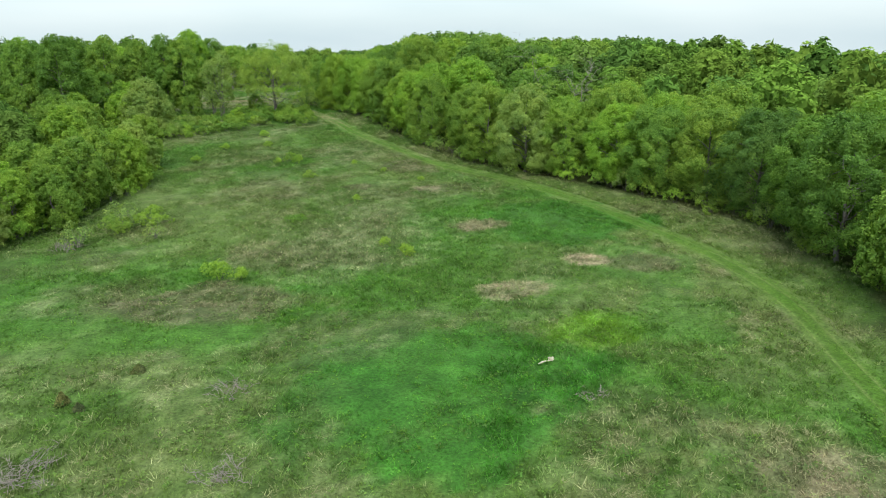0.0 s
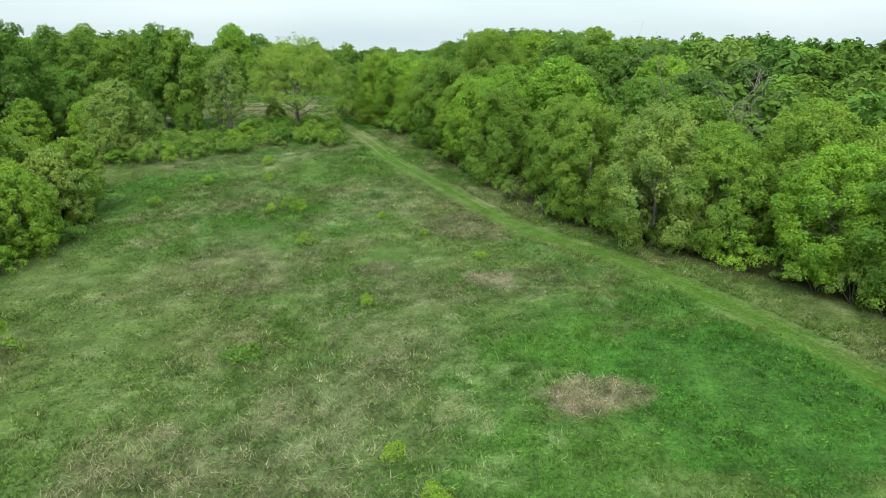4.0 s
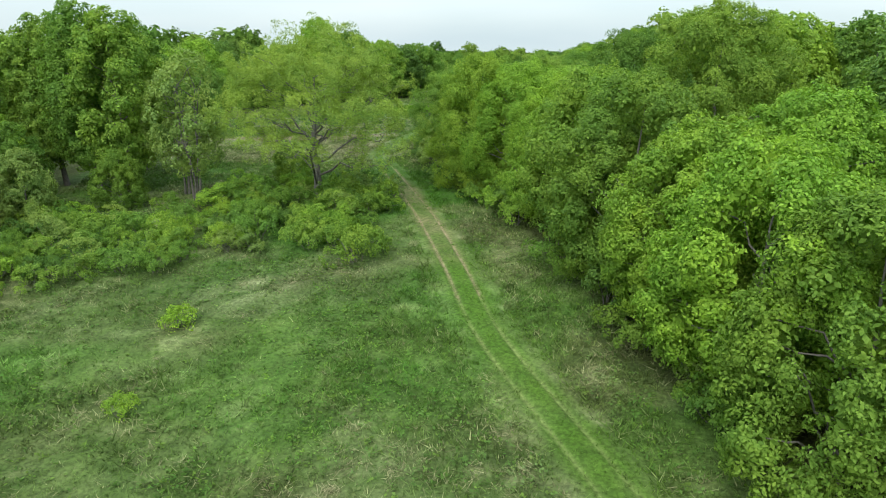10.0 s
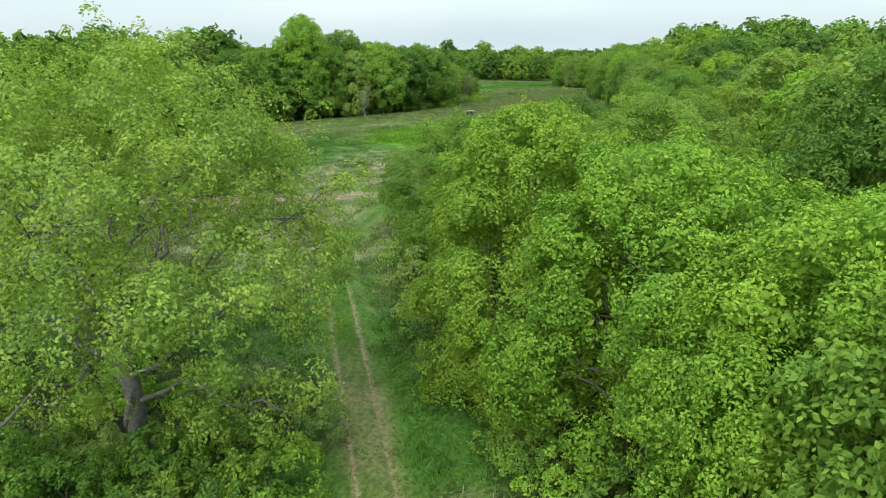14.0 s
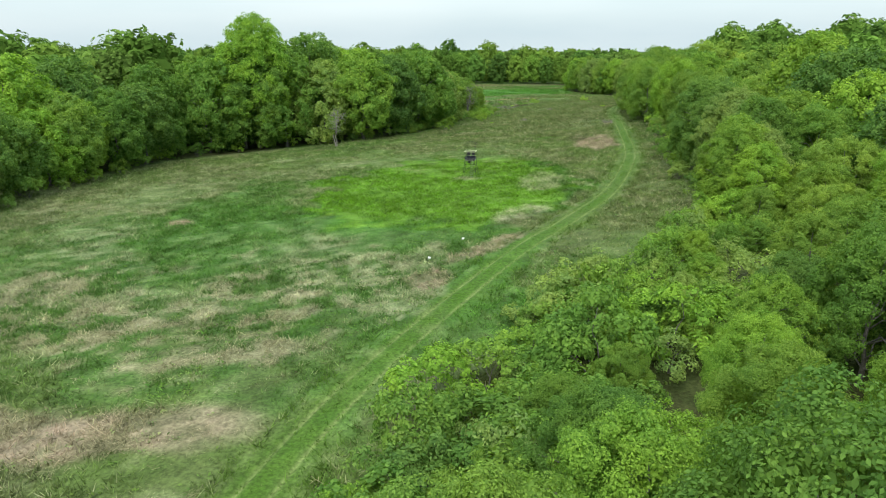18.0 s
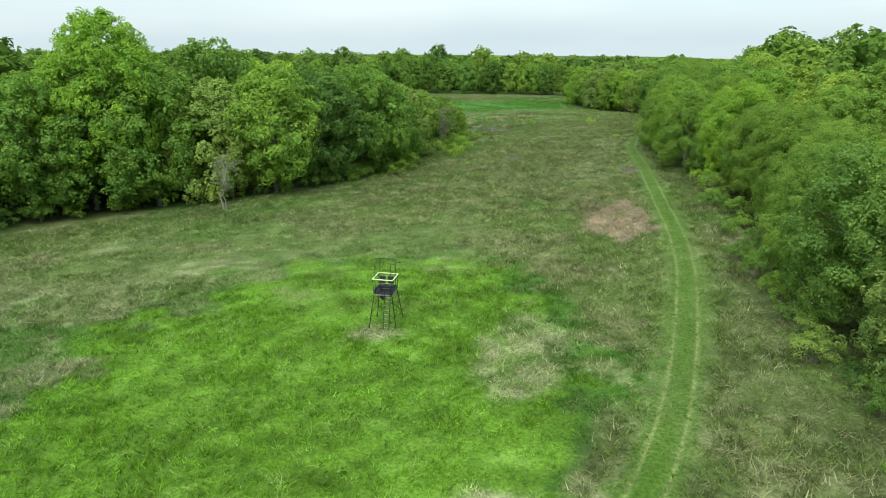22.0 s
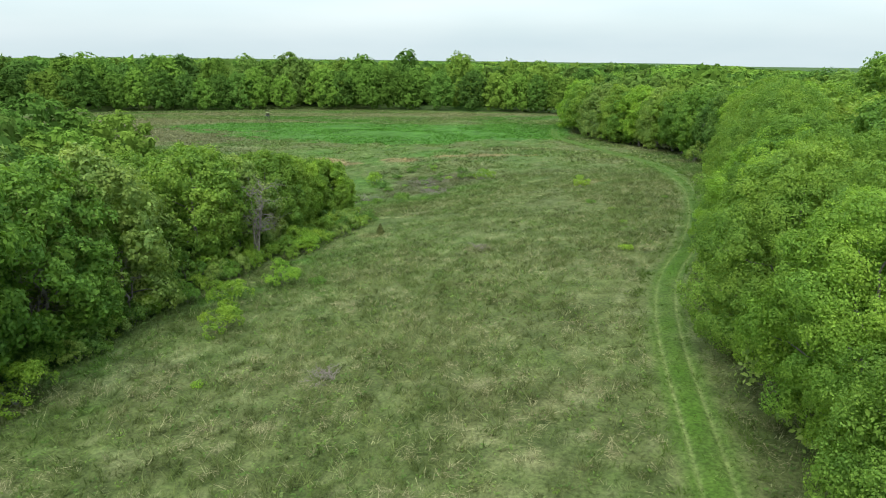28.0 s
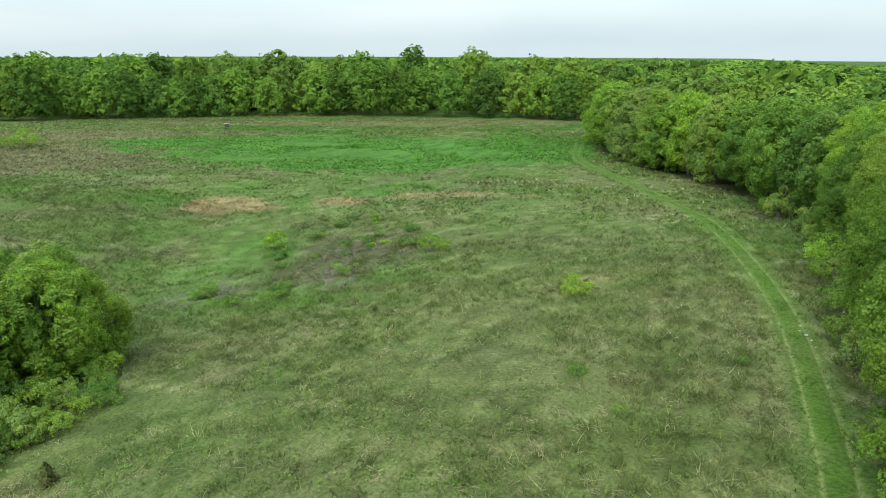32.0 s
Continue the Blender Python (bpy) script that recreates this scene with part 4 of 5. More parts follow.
for k in range(2600):
    a, far = rng_p.uniform(radians(-75), radians(48)), 240 * (2600 / 240) ** rng_p.uniform(0, 1)
    x, y = -30 + math.sin(a) * far, 180 + math.cos(a) * far
    if not (-430 < x < 170 and y < 660):
        FAR_TREES.append((x, y, rng_p.uniform(8, 15), 6 + far * 0.011, 9))


def build_far_woods(name, spots, label):
    """All the trees past the single ones, coarser the farther they stand from the track."""
    rng = np.random.default_rng(9)
    levels = []
    for leaves, tufts, leaf, tuft, lobes in ((5600, 560, 0.044, 0.10, 46), (2300, 400, 0.066, 0.10, 38), (720, 240, 0.108, 0.11, 24), (90, 90, 0.27, 0.05, 10)):
        forms = []
        for q in range(10):
            c, rc = crown_form(rng, 2.7, 1.0, 0.2, lobes, ("round", "skirt", "dome")[q % 3])
            p, d = crown_points(rng, c, rc, tufts, leaves, np.array([0, 0, 1.0]), tuft, 0.6)
            forms.append((p * np.array([1, 1, 2.7 / p[:, 2].max()]), d, leaf, inner_leaves(rng, c, rc, leaves // 9, leaf * 2.6)))
        levels.append(forms)
    at, face, size, tint, inside, inside_tint = [], [], [], [], [], []
    xy = np.array([s[:2] for s in spots])
    ground_z = land(xy[:, 0], xy[:, 1])
    lane = np.array([(0, 0), (-6, 40), (-14, 80), (-24, 120), (-36, 170), (-48, 220), (-55, 260), (-58, 300), (-62, 340)])
    away = np.sqrt(((xy[:, None] - lane[None]) ** 2).sum(2)).min(1)
    for (x, y, tall, r, fine), z, far in zip(spots, ground_z, away):
        some = levels[min(fine, 0 if far < 46 else 1 if far < 85 else 2 if far < 190 else 3)]
        p, d, leaf, (iv, iq) = some[rng.integers(len(some))]
        if fine == 9:  # deep in the wood only the upper crown is out in the light
            top = p[:, 2] > 1.15
            p, d = p[top], d[top]
        a = rng.uniform(0, 6.28)
        turn = np.array([[math.cos(a), math.sin(a), 0], [-math.sin(a), math.cos(a), 0], [0, 0, 1]])
        at.append(p @ turn * np.array([r, r, tall / 2.7]) + np.array([x, y, z]))
        face.append(d @ turn)
        size.append(np.full(len(p), leaf * (r * r * tall / 2.7) ** (1 / 3)))
        tone = TONES[rng.integers(len(TONES))] * rng.uniform(0.72, 1.2)
        tint.append(np.tile(tone, (4 * len(p), 1)))
        inside.append((iv @ turn * np.array([r, r, tall / 2.7]) + np.array([x, y, z]), iq))
        inside_tint.append(np.tile(tone, (len(iv), 1)))
    leaves = leaf_faces(rng, np.concatenate(at), np.concatenate(face), np.concatenate(size), 0.28)
    v, f = joined([leaves, joined(inside)])
    ob = put(name, mesh_of(name, v, f, np.concatenate(tint + inside_tint)), M_FARLEAF)
    return tagged(ob, label, "woods", kind="stuff")


build_far_woods("woods", FAR_TREES, "spring woods of mixed green broadleaf trees")


# bushes in front of the woods and the thicket round the oak
def bushes_along(line, wood_side, spacing, low=0.6, high=1.4, off=0.0, y0=-999, y1=9999):
    p, nrm = edge_rows(line, wood_side)
    s = 0.0
    while s < len(p) * 0.5 - 1:
        k = int(s / 0.5)
        x, y = p[k] + nrm[k] * (off + rng_p.uniform(-0.6, 1.6))
        s += spacing * rng_p.uniform(0.6, 1.4)
        if y0 < y < y1 and x > -130:
            plant("bush_" + "abacbd"[rng_p.integers(6)], x, y, rng_p.uniform(low, high), rng_p.uniform(0, 6.28), rng_p.uniform(0.8, 1.2))


bushes_along(RIGHT_EDGE, 1, 2.5, 0.7, 1.6, 1.2, y0=60, y1=205)
bushes_along(RIGHT_EDGE, 1, 3.4, y0=205, y1=440)
for off in (3.0, 5.2, 7.4):
    bushes_along(RIGHT_EDGE, 1, 2.6, 0.7, 1.7, off, y0=174, y1=212)
bushes_along(LEFT_WOOD, -1, 4.2, 0.6, 1.4, y1=330)
bushes_along(LEFT_WOOD, -1, 1.3, 0.55, 1.1, -0.8, y0=305, y1=368)
bushes_along(LEFT_WOOD, -1, 2.2, 0.8, 1.3, 1.2, y0=310, y1=372)
bushes_along(LEFT_COPSE, -1, 4.5, 0.6, 1.2)
THICKET = [(-62, 124), (-55, 124.5), (-48, 126), (-40, 132.5), (-34, 137.5), (-30, 139.5), (-28.6, 146), (-30, 156)]
for off in (0.3, 2.6, 5.0, 7.6, 10.5, 14):
    bushes_along(THICKET, -1, 2.5, 0.65, 1.25, off, 120, 168)
for k in range(34):
    x, y = rng_p.uniform(-34, -18), rng_p.uniform(205, 236)
    if x > np.interp(y, redge[:, 1], redge[:, 0]) - 0.5:
        plant("bush_" + "abbc"[rng_p.integers(4)], x, y, rng_p.uniform(0.8, 1.6), rng_p.uniform(0, 6.28))

# ---------------------------------------------------------------- grass, tuft by tuft
rng_g = np.random.default_rng(2024)
LEFT_LIMIT = np.array([(10, -42), (60, -46), (105, -50), (122, -60), (127, -62), (142, -60), (162, -70), (172, -90), (184, -99), (262, -106), (300, -84), (340, -79), (370, -80), (388, -130), (400, -220), (480, -260)], float)


def tufts(name, label, count, y0, y1, tall, wide, blades, tone=1.0, chance=None, lean=0.35, straw=0.0, rough=1.0):
    """Grass as one mesh of loose blades over a stretch of the field."""
    y = rng_g.uniform(y0, y1, count)
    left, right = np.interp(y, LEFT_LIMIT[:, 0], LEFT_LIMIT[:, 1]), np.interp(y, redge[:, 1], redge[:, 0]) + 3
    x = left + (right - left) * rng_g.uniform(0, 1, count)
    ok = rng_g.uniform(0, 1, count) < (right - left) / (right - left).max()
    ok &= rng_g.uniform(0, 1, count) < 0.5 + 0.6 * ease((rough_noise(x, y, 0.9, 301, 2) - 0.3) * 2.6)
    gap = line_gap(x, y, track_line)
    ok &= (gap > 0.25) | (rng_g.uniform(0, 1, count) < 0.5)
    if chance is not None:
        ok &= rng_g.uniform(0, 1, count) < chance(x, y)
    x, y, gap = x[ok], y[ok], gap[ok]
    n = len(x)
    col = growth(x, y)
    short = np.interp(gap, [0, 0.35, 0.5, 0.85, 1.0, 1.3, 1.7], [0.6, 0.6, 0.15, 0.15, 0.5, 0.6, 1.0]) * np.where((col[:, 1] > 1.7 * col[:, 0]) & (col[:, 1] > 0.17), 0.7, 1.0)
    vary = (1 + rough * (rng_g.uniform(0.66, 1.5, (n, 1)) - 1)) * tone
    if straw:
        pale = (rng_g.uniform(0, 1, n) < straw * (0.4 + 1.2 * rough_noise(x, y, 4.0, 333, 2)))[:, None]
        dry = ease((col[:, :1] / col[:, 1:2] - 0.40) / 0.3)
        col = np.where(pale, col + (C_STRAW * 0.9 - col) * (0.15 + 0.6 * dry), col)
    near_track = ease((2.7 - gap + 0.8 * (rough_noise(x, y, 1.4, 361, 2) - 0.5)) / 1.6)[:, None] * 0.62
    col = col + (np.array((0.058, 0.124, 0.013)) - col) * near_track
    col = col * vary * (1 + rough * 0.52 * (rough_noise(x, y, 0.7, 351, 2)[:, None] - 0.5))
    z = land(x, y) - 0.04
    at = np.repeat(np.stack([x, y, z], 1), blades, 0)
    m = len(at)
    at[:, :2] += rng_g.normal(0, 0.10, (m, 2))
    a = rng_g.uniform(0, 6.28, m)
    hgt = tall * rng_g.uniform(0.55, 1.35, m) * np.repeat(short * (0.35 + 0.7 * rough_noise(x, y, 3.0, 311, 2) + 0.6 * rough_noise(x, y, 0.9, 301, 2)), blades)
    wd = wide * rng_g.uniform(0.7, 1.3, m)
    sway = rng_g.normal(0, lean, (m, 2)) * hgt[:, None]
    v0 = at + np.stack([np.cos(a) * wd, np.sin(a) * wd, 0 * a], 1)
    v1 = at - np.stack([np.cos(a) * wd, np.sin(a) * wd, 0 * a], 1)
    v2 = at + np.concatenate([sway, hgt[:, None]], 1)
    v = np.stack([v0, v1, v2], 1).reshape(-1, 3)
    c = np.repeat(np.repeat(col, blades, 0), 3, 0)
    ob = put(name, mesh_of(name, v, np.arange(3 * m).reshape(m, 3), c), M_BLADE)
    return tagged(ob, label, "grass", kind="stuff")


tufts("meadow_grass", "knee-high green and dry meadow grass", 400000, 18, 300, 0.27, 0.036, 4, 1.24, lean=0.8, straw=0.12)
tufts("slope_grass", "knee-high green and dry grass on the long slope", 170000, 300, 425, 0.34, 0.032, 6, 1.16, lean=0.8, straw=0.06, rough=0.5)
tufts("field_grass", "short green grass of the far field", 110000, 425, 580, 0.30, 0.10, 3, 1.2, lean=0.9, straw=0.08)


def wisps(name, label, count, y0, y1):
    """Last year's dead stalks, lying in clumps."""
    y = rng_g.uniform(y0, y1, count)
    left, right = np.interp(y, LEFT_LIMIT[:, 0], LEFT_LIMIT[:, 1]), np.interp(y, redge[:, 1], redge[:, 0]) + 1
    x = left + (right - left) * rng_g.uniform(0, 1, count)
    col = growth(x, y)
    dry = np.clip(col[:, 0] / col[:, 1], 0.3, 1.3)
    ok = rng_g.uniform(0, 1, count) < ease((dry - 0.56) / 0.45) * ease((rough_noise(x, y, 1.7, 401, 2) - 0.42) * 4)
    ok &= (line_gap(x, y, track_line) > 1.6) & (rng_g.uniform(0, 1, count) < np.interp(y, [295, 330], [1.0, 0.4]))
    x, y = x[ok], y[ok]
    at = np.repeat(np.stack([x, y, land(x, y) + 0.09], 1), 8, 0)
    m = len(at)
    a = np.repeat(6.28 * rough_noise(x, y, 1.2, 403, 1) * 2, 8) + rng_g.normal(0, 0.6, m)
    at[:, :2] += rng_g.normal(0, 0.16, (m, 2))
    at[:, 2] += rng_g.uniform(0, 0.12, m)
    ln = rng_g.uniform(0.14, 0.36, m)
    along = np.stack([np.cos(a) * ln, np.sin(a) * ln, rng_g.normal(0.05, 0.08, m)], 1)
    off = np.stack([-np.sin(a), np.cos(a), 0 * a], 1) * rng_g.uniform(0.009, 0.020, m)[:, None]
    v = np.stack([at - along + off, at - along - off, at + along], 1).reshape(-1, 3)
    own = np.repeat(growth(x, y), 8, 0)
    tone = np.repeat((0.62 * np.array((0.34, 0.31, 0.19)) + 0.6 * own) * rng_g.uniform(0.6, 1.25, (m, 1)), 3, 0)
    ob = put(name, mesh_of(name, v, np.arange(3 * m).reshape(m, 3), tone), M_BLADE)
    return tagged(ob, label, "dead grass", kind="stuff")


wisps("dead_grass", "flattened straw-coloured dead grass in clumps", 190000, 18, 420)


def weeds(name, label, count, y0, y1, tall, leaf, tones, chance):
    """Low broad-leaved plants, a few leaves each."""
    y = rng_g.uniform(y0, y1, count)
    left, right = np.interp(y, LEFT_LIMIT[:, 0], LEFT_LIMIT[:, 1]), np.interp(y, redge[:, 1], redge[:, 0])
    x = left + (right - left) * rng_g.uniform(0, 1, count)
    ok = (rng_g.uniform(0, 1, count) < chance(x, y)) & (line_gap(x, y, track_line) > 1.8)
    x, y = x[ok], y[ok]
    n, k = len(x), 6
    at = np.repeat(np.stack([x, y, land(x, y)], 1), k, 0)
    high = np.repeat(tall * rng_g.uniform(0.5, 1.4, n), k)
    at += np.stack([rng_g.normal(0, 0.35, n * k) * high, rng_g.normal(0, 0.35, n * k) * high, high * rng_g.uniform(0.25, 1, n * k)], 1)
    v, f = leaf_faces(rng_g, at, np.array([[0, 0, 1.0]]) * np.ones((n * k, 1)), np.full(n * k, leaf), 0.5)
    tone = np.asarray(tones)[rng_g.integers(len(tones), size=n)] * rng_g.uniform(0.8, 1.2, (n, 1))
    tone = (0.5 * tone + 0.75 * growth(x, y)) * rng_g.uniform(0.75, 1.3, (n, 1))
    ob = put(name, mesh_of(name, v, f, np.repeat(np.repeat(tone, k, 0), 4, 0)), M_FARLEAF)
    return tagged(ob, label, "weeds", kind="stuff")


weeds("weeds", "low green and yellow-green broad-leaved weeds in the meadow", 190000, 22, 420, 0.34, 0.082, [(0.10, 0.20, 0.03), (0.06, 0.15, 0.03), (0.075, 0.17, 0.03), (0.13, 0.22, 0.03), (0.10, 0.11, 0.05), (0.085, 0.13, 0.04)],
      lambda x, y: (0.25 + 0.75 * ease((rough_noise(x, y, 4, 501, 3) - 0.42) * 5)) * np.interp(y, [24, 60, 85, 135, 170, 320, 420], [0.9, 0.9, 1, 1, 0.3, 0.28, 0.25]))

# ---------------------------------------------------------------- the hunting stands
M_STEEL = plain_material("dark_steel", (0.012, 0.013, 0.012), (0.035, 0.036, 0.030), 9.0, 0.55, 0.6, 0.1)
M_RAIL = plain_material("pale_rail_cover", (0.50, 0.55, 0.30), (0.66, 0.70, 0.42), 12.0, 0.6, 0.0, 0.1)
M_SEAT = plain_material("black_cloth", (0.010, 0.010, 0.012), (0.025, 0.025, 0.028), 14.0, 0.9)
M_SKIRT = plain_material("dark_blue_grey_cloth", (0.03, 0.035, 0.05), (0.07, 0.075, 0.095), 7.0, 0.9)
M_LADDER = plain_material("worn_grey_rungs", (0.07, 0.07, 0.06), (0.34, 0.33, 0.29), 9.0, 0.6, 0.2)


def bar(a, b, r, mat, name, parent, sides=6, label=""):
    return put(name, mesh_of(name, *tube([a, b], [r, r], sides), None, True), mat, parent, label)


def boxed(name, mat, parent, centre, size, tilt=0.0, bevel=0.02, label=""):
    bm = bmesh.new()
    bmesh.ops.create_cube(bm, size=1.0)
    bmesh.ops.scale(bm, vec=size, verts=bm.verts)
    bmesh.ops.bevel(bm, geom=list(bm.edges), offset=bevel, segments=2, affect="EDGES")
    bmesh.ops.transform(bm, matrix=Matrix.Translation(centre) @ Matrix.Rotation(tilt, 4, "X"), verts=bm.verts)
    me = bpy.data.meshes.new(name)
    bm.to_mesh(me)
    bm.free()
    return put(name, me, mat, parent, label)


def quad_stand():
    """Four-legged metal stand: legs, braces, low-sided deck, two seats, rail, roof frame, ladder."""
    root = tagged(new("hunting_stand"), "four-legged dark metal hunting stand with pale rail and two seats", "hunting stand", "hunting stands")
    foot, deck, dz, rail, rz = 0.92, 0.60, 2.15, 0.66, 3.24
    corners = ((-1, -1), (1, -1), (1, 1), (-1, 1))
    for sx, sy in corners:
        leg = bar((sx * foot, sy * foot, -0.15), (sx * deck, sy * deck, dz), 0.028, M_STEEL, "leg", root)
        put("foot", mesh_of("foot", *tube([(sx * foot, sy * foot, 0.0), (sx * foot, sy * foot, 0.05)], [0.10, 0.09], 8), None), M_STEEL, leg)
        bar((sx * deck, sy * deck, dz), (sx * rail, sy * rail, rz), 0.018, M_STEEL, "post", root)
        bar((sx * rail * 0.8, sy * rail * 0.8, dz), (sx * 0.52, sy * 0.55, 4.2), 0.016, M_STEEL, "roof_post", root)
    for k in range(4):
        (ax, ay), (bx, by) = corners[k], corners[(k + 1) % 4]
        low, high = foot + (deck - foot) * 0.30, foot + (deck - foot) * 0.82
        bar((ax * low, ay * low, 0.65), (bx * high, by * high, 1.75), 0.013, M_STEEL, "brace", root)
        bar((bx * low, by * low, 0.65), (ax * high, ay * high, 1.75), 0.013, M_STEEL, "brace", root)
        bar((ax * rail, ay * rail, rz), (bx * rail, by * rail, rz), 0.034, M_RAIL, "rail", root, 8, "pale yellow-green padded rail")
        bar((ax * deck, ay * deck, dz + 0.02), (bx * deck, by * deck, dz + 0.02), 0.03, M_LADDER, "deck_edge", root)
        mx, my = (ax + bx) / 2 * 0.6, (ay + by) / 2 * 0.6
        if k:
            boxed("skirt_panel", M_SKIRT, root, (mx, my, dz + 0.2), (1.14 if my else 0.02, 1.14 if mx else 0.02, 0.30), 0, 0.006, "low dark cloth side of the deck")
    # arched roof frame of thin ribs
    for sx in (-0.8, -0.4, 0.0, 0.4, 0.8):
        arch = [(sx, y, 4.46 - 0.42 * (y / 0.85) ** 2 - 0.12 * abs(sx)) for y in np.linspace(-0.85, 0.85, 9)]
        put("roof_rib", mesh_of("roof_rib", *tube(arch, [0.011] * 9, 5), None, True), M_STEEL, root)
    for y in (-0.85, -0.45, 0.0, 0.45, 0.85):
        arch = [(x, y, 4.46 - 0.42 * (y / 0.85) ** 2 - 0.12 * abs(x)) for x in (-0.8, -0.4, 0.0, 0.4, 0.8)]
        put("roof_bar", mesh_of("roof_bar", *tube(arch, [0.010] * 5, 5), None, True), M_STEEL, root)
    boxed("deck", M_STEEL, root, (0, 0, dz), (1.2, 1.2, 0.05), 0, 0.01)
    for sx in (-0.26, 0.30):
        chair = boxed("seat", M_SEAT, root, (sx, 0.02, 2.62), (0.40, 0.40, 0.08), 0, 0.03)
        boxed("backrest", M_SEAT, chair, (sx, 0.24, 2.94), (0.42, 0.06, 0.46), -0.15, 0.025)
        bar((sx, 0.02, dz), (sx, 0.02, 2.60), 0.03, M_STEEL, "pedestal", chair)
    bag = boxed("hanging_bag", M_SEAT, root, (-0.12, -0.25, 1.92), (0.36, 0.30, 0.34), 0, 0.09)
    bar((-0.12, -0.25, 2.08), (-0.12, -0.25, dz), 0.012, M_SEAT, "strap", bag)
    for sx in (0.12, 0.50):
        bar((sx, -1.22, -0.05), (sx, -0.60, dz + 0.25), 0.02, M_STEEL, "ladder_rail", root)
    for k in range(8):
        f = (k + 0.7) / 8
        y = -1.22 + 0.62 * f
        boxed("rung", M_LADDER, root, (0.31, y, f * dz), (0.34, 0.05, 0.035), 0.2, 0.01, "worn pale-patched rung")
    return root


stand = quad_stand()
stand.matrix_basis = pose(-51.85, 252.4, float(land(-51.85, 252.4)), 0, 0, 6)
far_stand = copy_thing(stand, pose(-174, 497, float(land(-174, 497)), 0, 0, 40))
tagged(far_stand, "distant four-legged metal hunting stand at the field's end")

# ---------------------------------------------------------------- cedars, dead wood, stones
def cedar(seed, height, radius, leaves):
    """A small dark cone of needles with many short twigs."""
    rng = np.random.default_rng(seed)
    root = tagged(new("cedar"), "small dark green cedar in the grass", "cedar", "meadow cedars")
    put("trunk", mesh_of("trunk", *tube([(0, 0, -0.2), (0, 0, height * 0.8)], [0.05 * height / 2, 0.01], 6), None, True), M_BARK, root)
    f = rng.uniform(0, 1, leaves) ** 0.8
    a = rng.uniform(0, 6.28, leaves)
    r = radius * (1.02 - f) ** 0.7 * rng.uniform(0.5, 1.1, leaves) * (1 + 0.2 * np.sin(a * 3 + seed))
    at = np.stack([np.cos(a) * r, np.sin(a) * r, 0.08 + f * height], 1)
    out = np.stack([np.cos(a), np.sin(a), 0 * a + 0.6], 1)
    put("crown", mesh_of("crown", *leaf_faces(rng, at, out, np.full(leaves, 0.085), 0.6)), M_LEAF["cedar"], root)
    return root


for k, (x, y, tall, wide) in enumerate(((-22.8, 35.4, 0.8, 0.5), (-21.4, 34.6, 0.5, 0.42), (-19.9, 39.3, 0.55, 0.58), (-71.2, 360.3, 1.3, 0.55), (-68, 387, 0.45, 0.32))):
    cedar(900 + k, tall * 0.9, wide * 0.85, 900).matrix_basis = Matrix.Translation((x, y, float(land(x, y))))


def brush_pile(seed, radius, height, sticks, mat):
    """A low heap of bare grey twigs and canes."""
    rng = np.random.default_rng(seed)
    root = tagged(new("brush_pile"), "low heap of bare grey-brown canes in the grass", "brush pile", "brush piles")
    for k in range(sticks):
        a, b = rng.uniform(0, 6.28), rng.uniform(0, 6.28)
        r = radius * math.sqrt(rng.uniform(0, 1)) * 0.8
        start = np.array([math.cos(a) * r, math.sin(a) * r, rng.uniform(-0.05, height * 0.35)])
        ln = radius * rng.uniform(0.5, 1.0)
        end = start + np.array([math.cos(b) * ln, math.sin(b) * ln, rng.uniform(0.05, height)])
        pieces = [limb(rng, start, end, 0.022, 0.006, 0.2, 5)]
        for j in range(4):
            s = rng.uniform(0.3, 0.95)
            at = start * (1 - s) + end * s
            pieces.append(limb(rng, at, at + rng.normal(0, 0.22 * radius, 3) * np.array([1, 1, 0.5]) + np.array([0, 0, 0.08]), 0.012, 0.005, 0.2, 4))
        put("cane", mesh_of("cane", *joined(pieces), None, True), mat, root)
    return root


M_CANE = plain_material("grey_canes", (0.12, 0.10, 0.085), (0.27, 0.235, 0.20), 7.0, 0.95)
for k, (x, y, r, h, n) in enumerate(((-13, 36.5, 1.1, 0.5, 26), (-21.2, 28.2, 1.7, 0.7, 34), (-11, 28.4, 1.2, 0.6, 26), (-39.2, 310.8, 1.3, 0.7, 34), (-59, 324.3, 1.0, 0.5, 26), (-57.8, 354, 0.9, 0.4, 18),
                                     (-38.6, 65, 1.5, 1.2, 24), (9, 36, 0.8, 0.3, 14), (-88, 393, 2.6, 0.9, 34), (-79, 400, 2.4, 0.9, 34), (-83, 408, 2.8, 0.9, 34), (-76, 395, 2.2, 0.7, 28), (-91, 388, 2.2, 0.7, 26))):
    brush_pile(700 + k, r, h, n, M_CANE).matrix_basis = Matrix.Translation((x, y, float(land(x, y))))


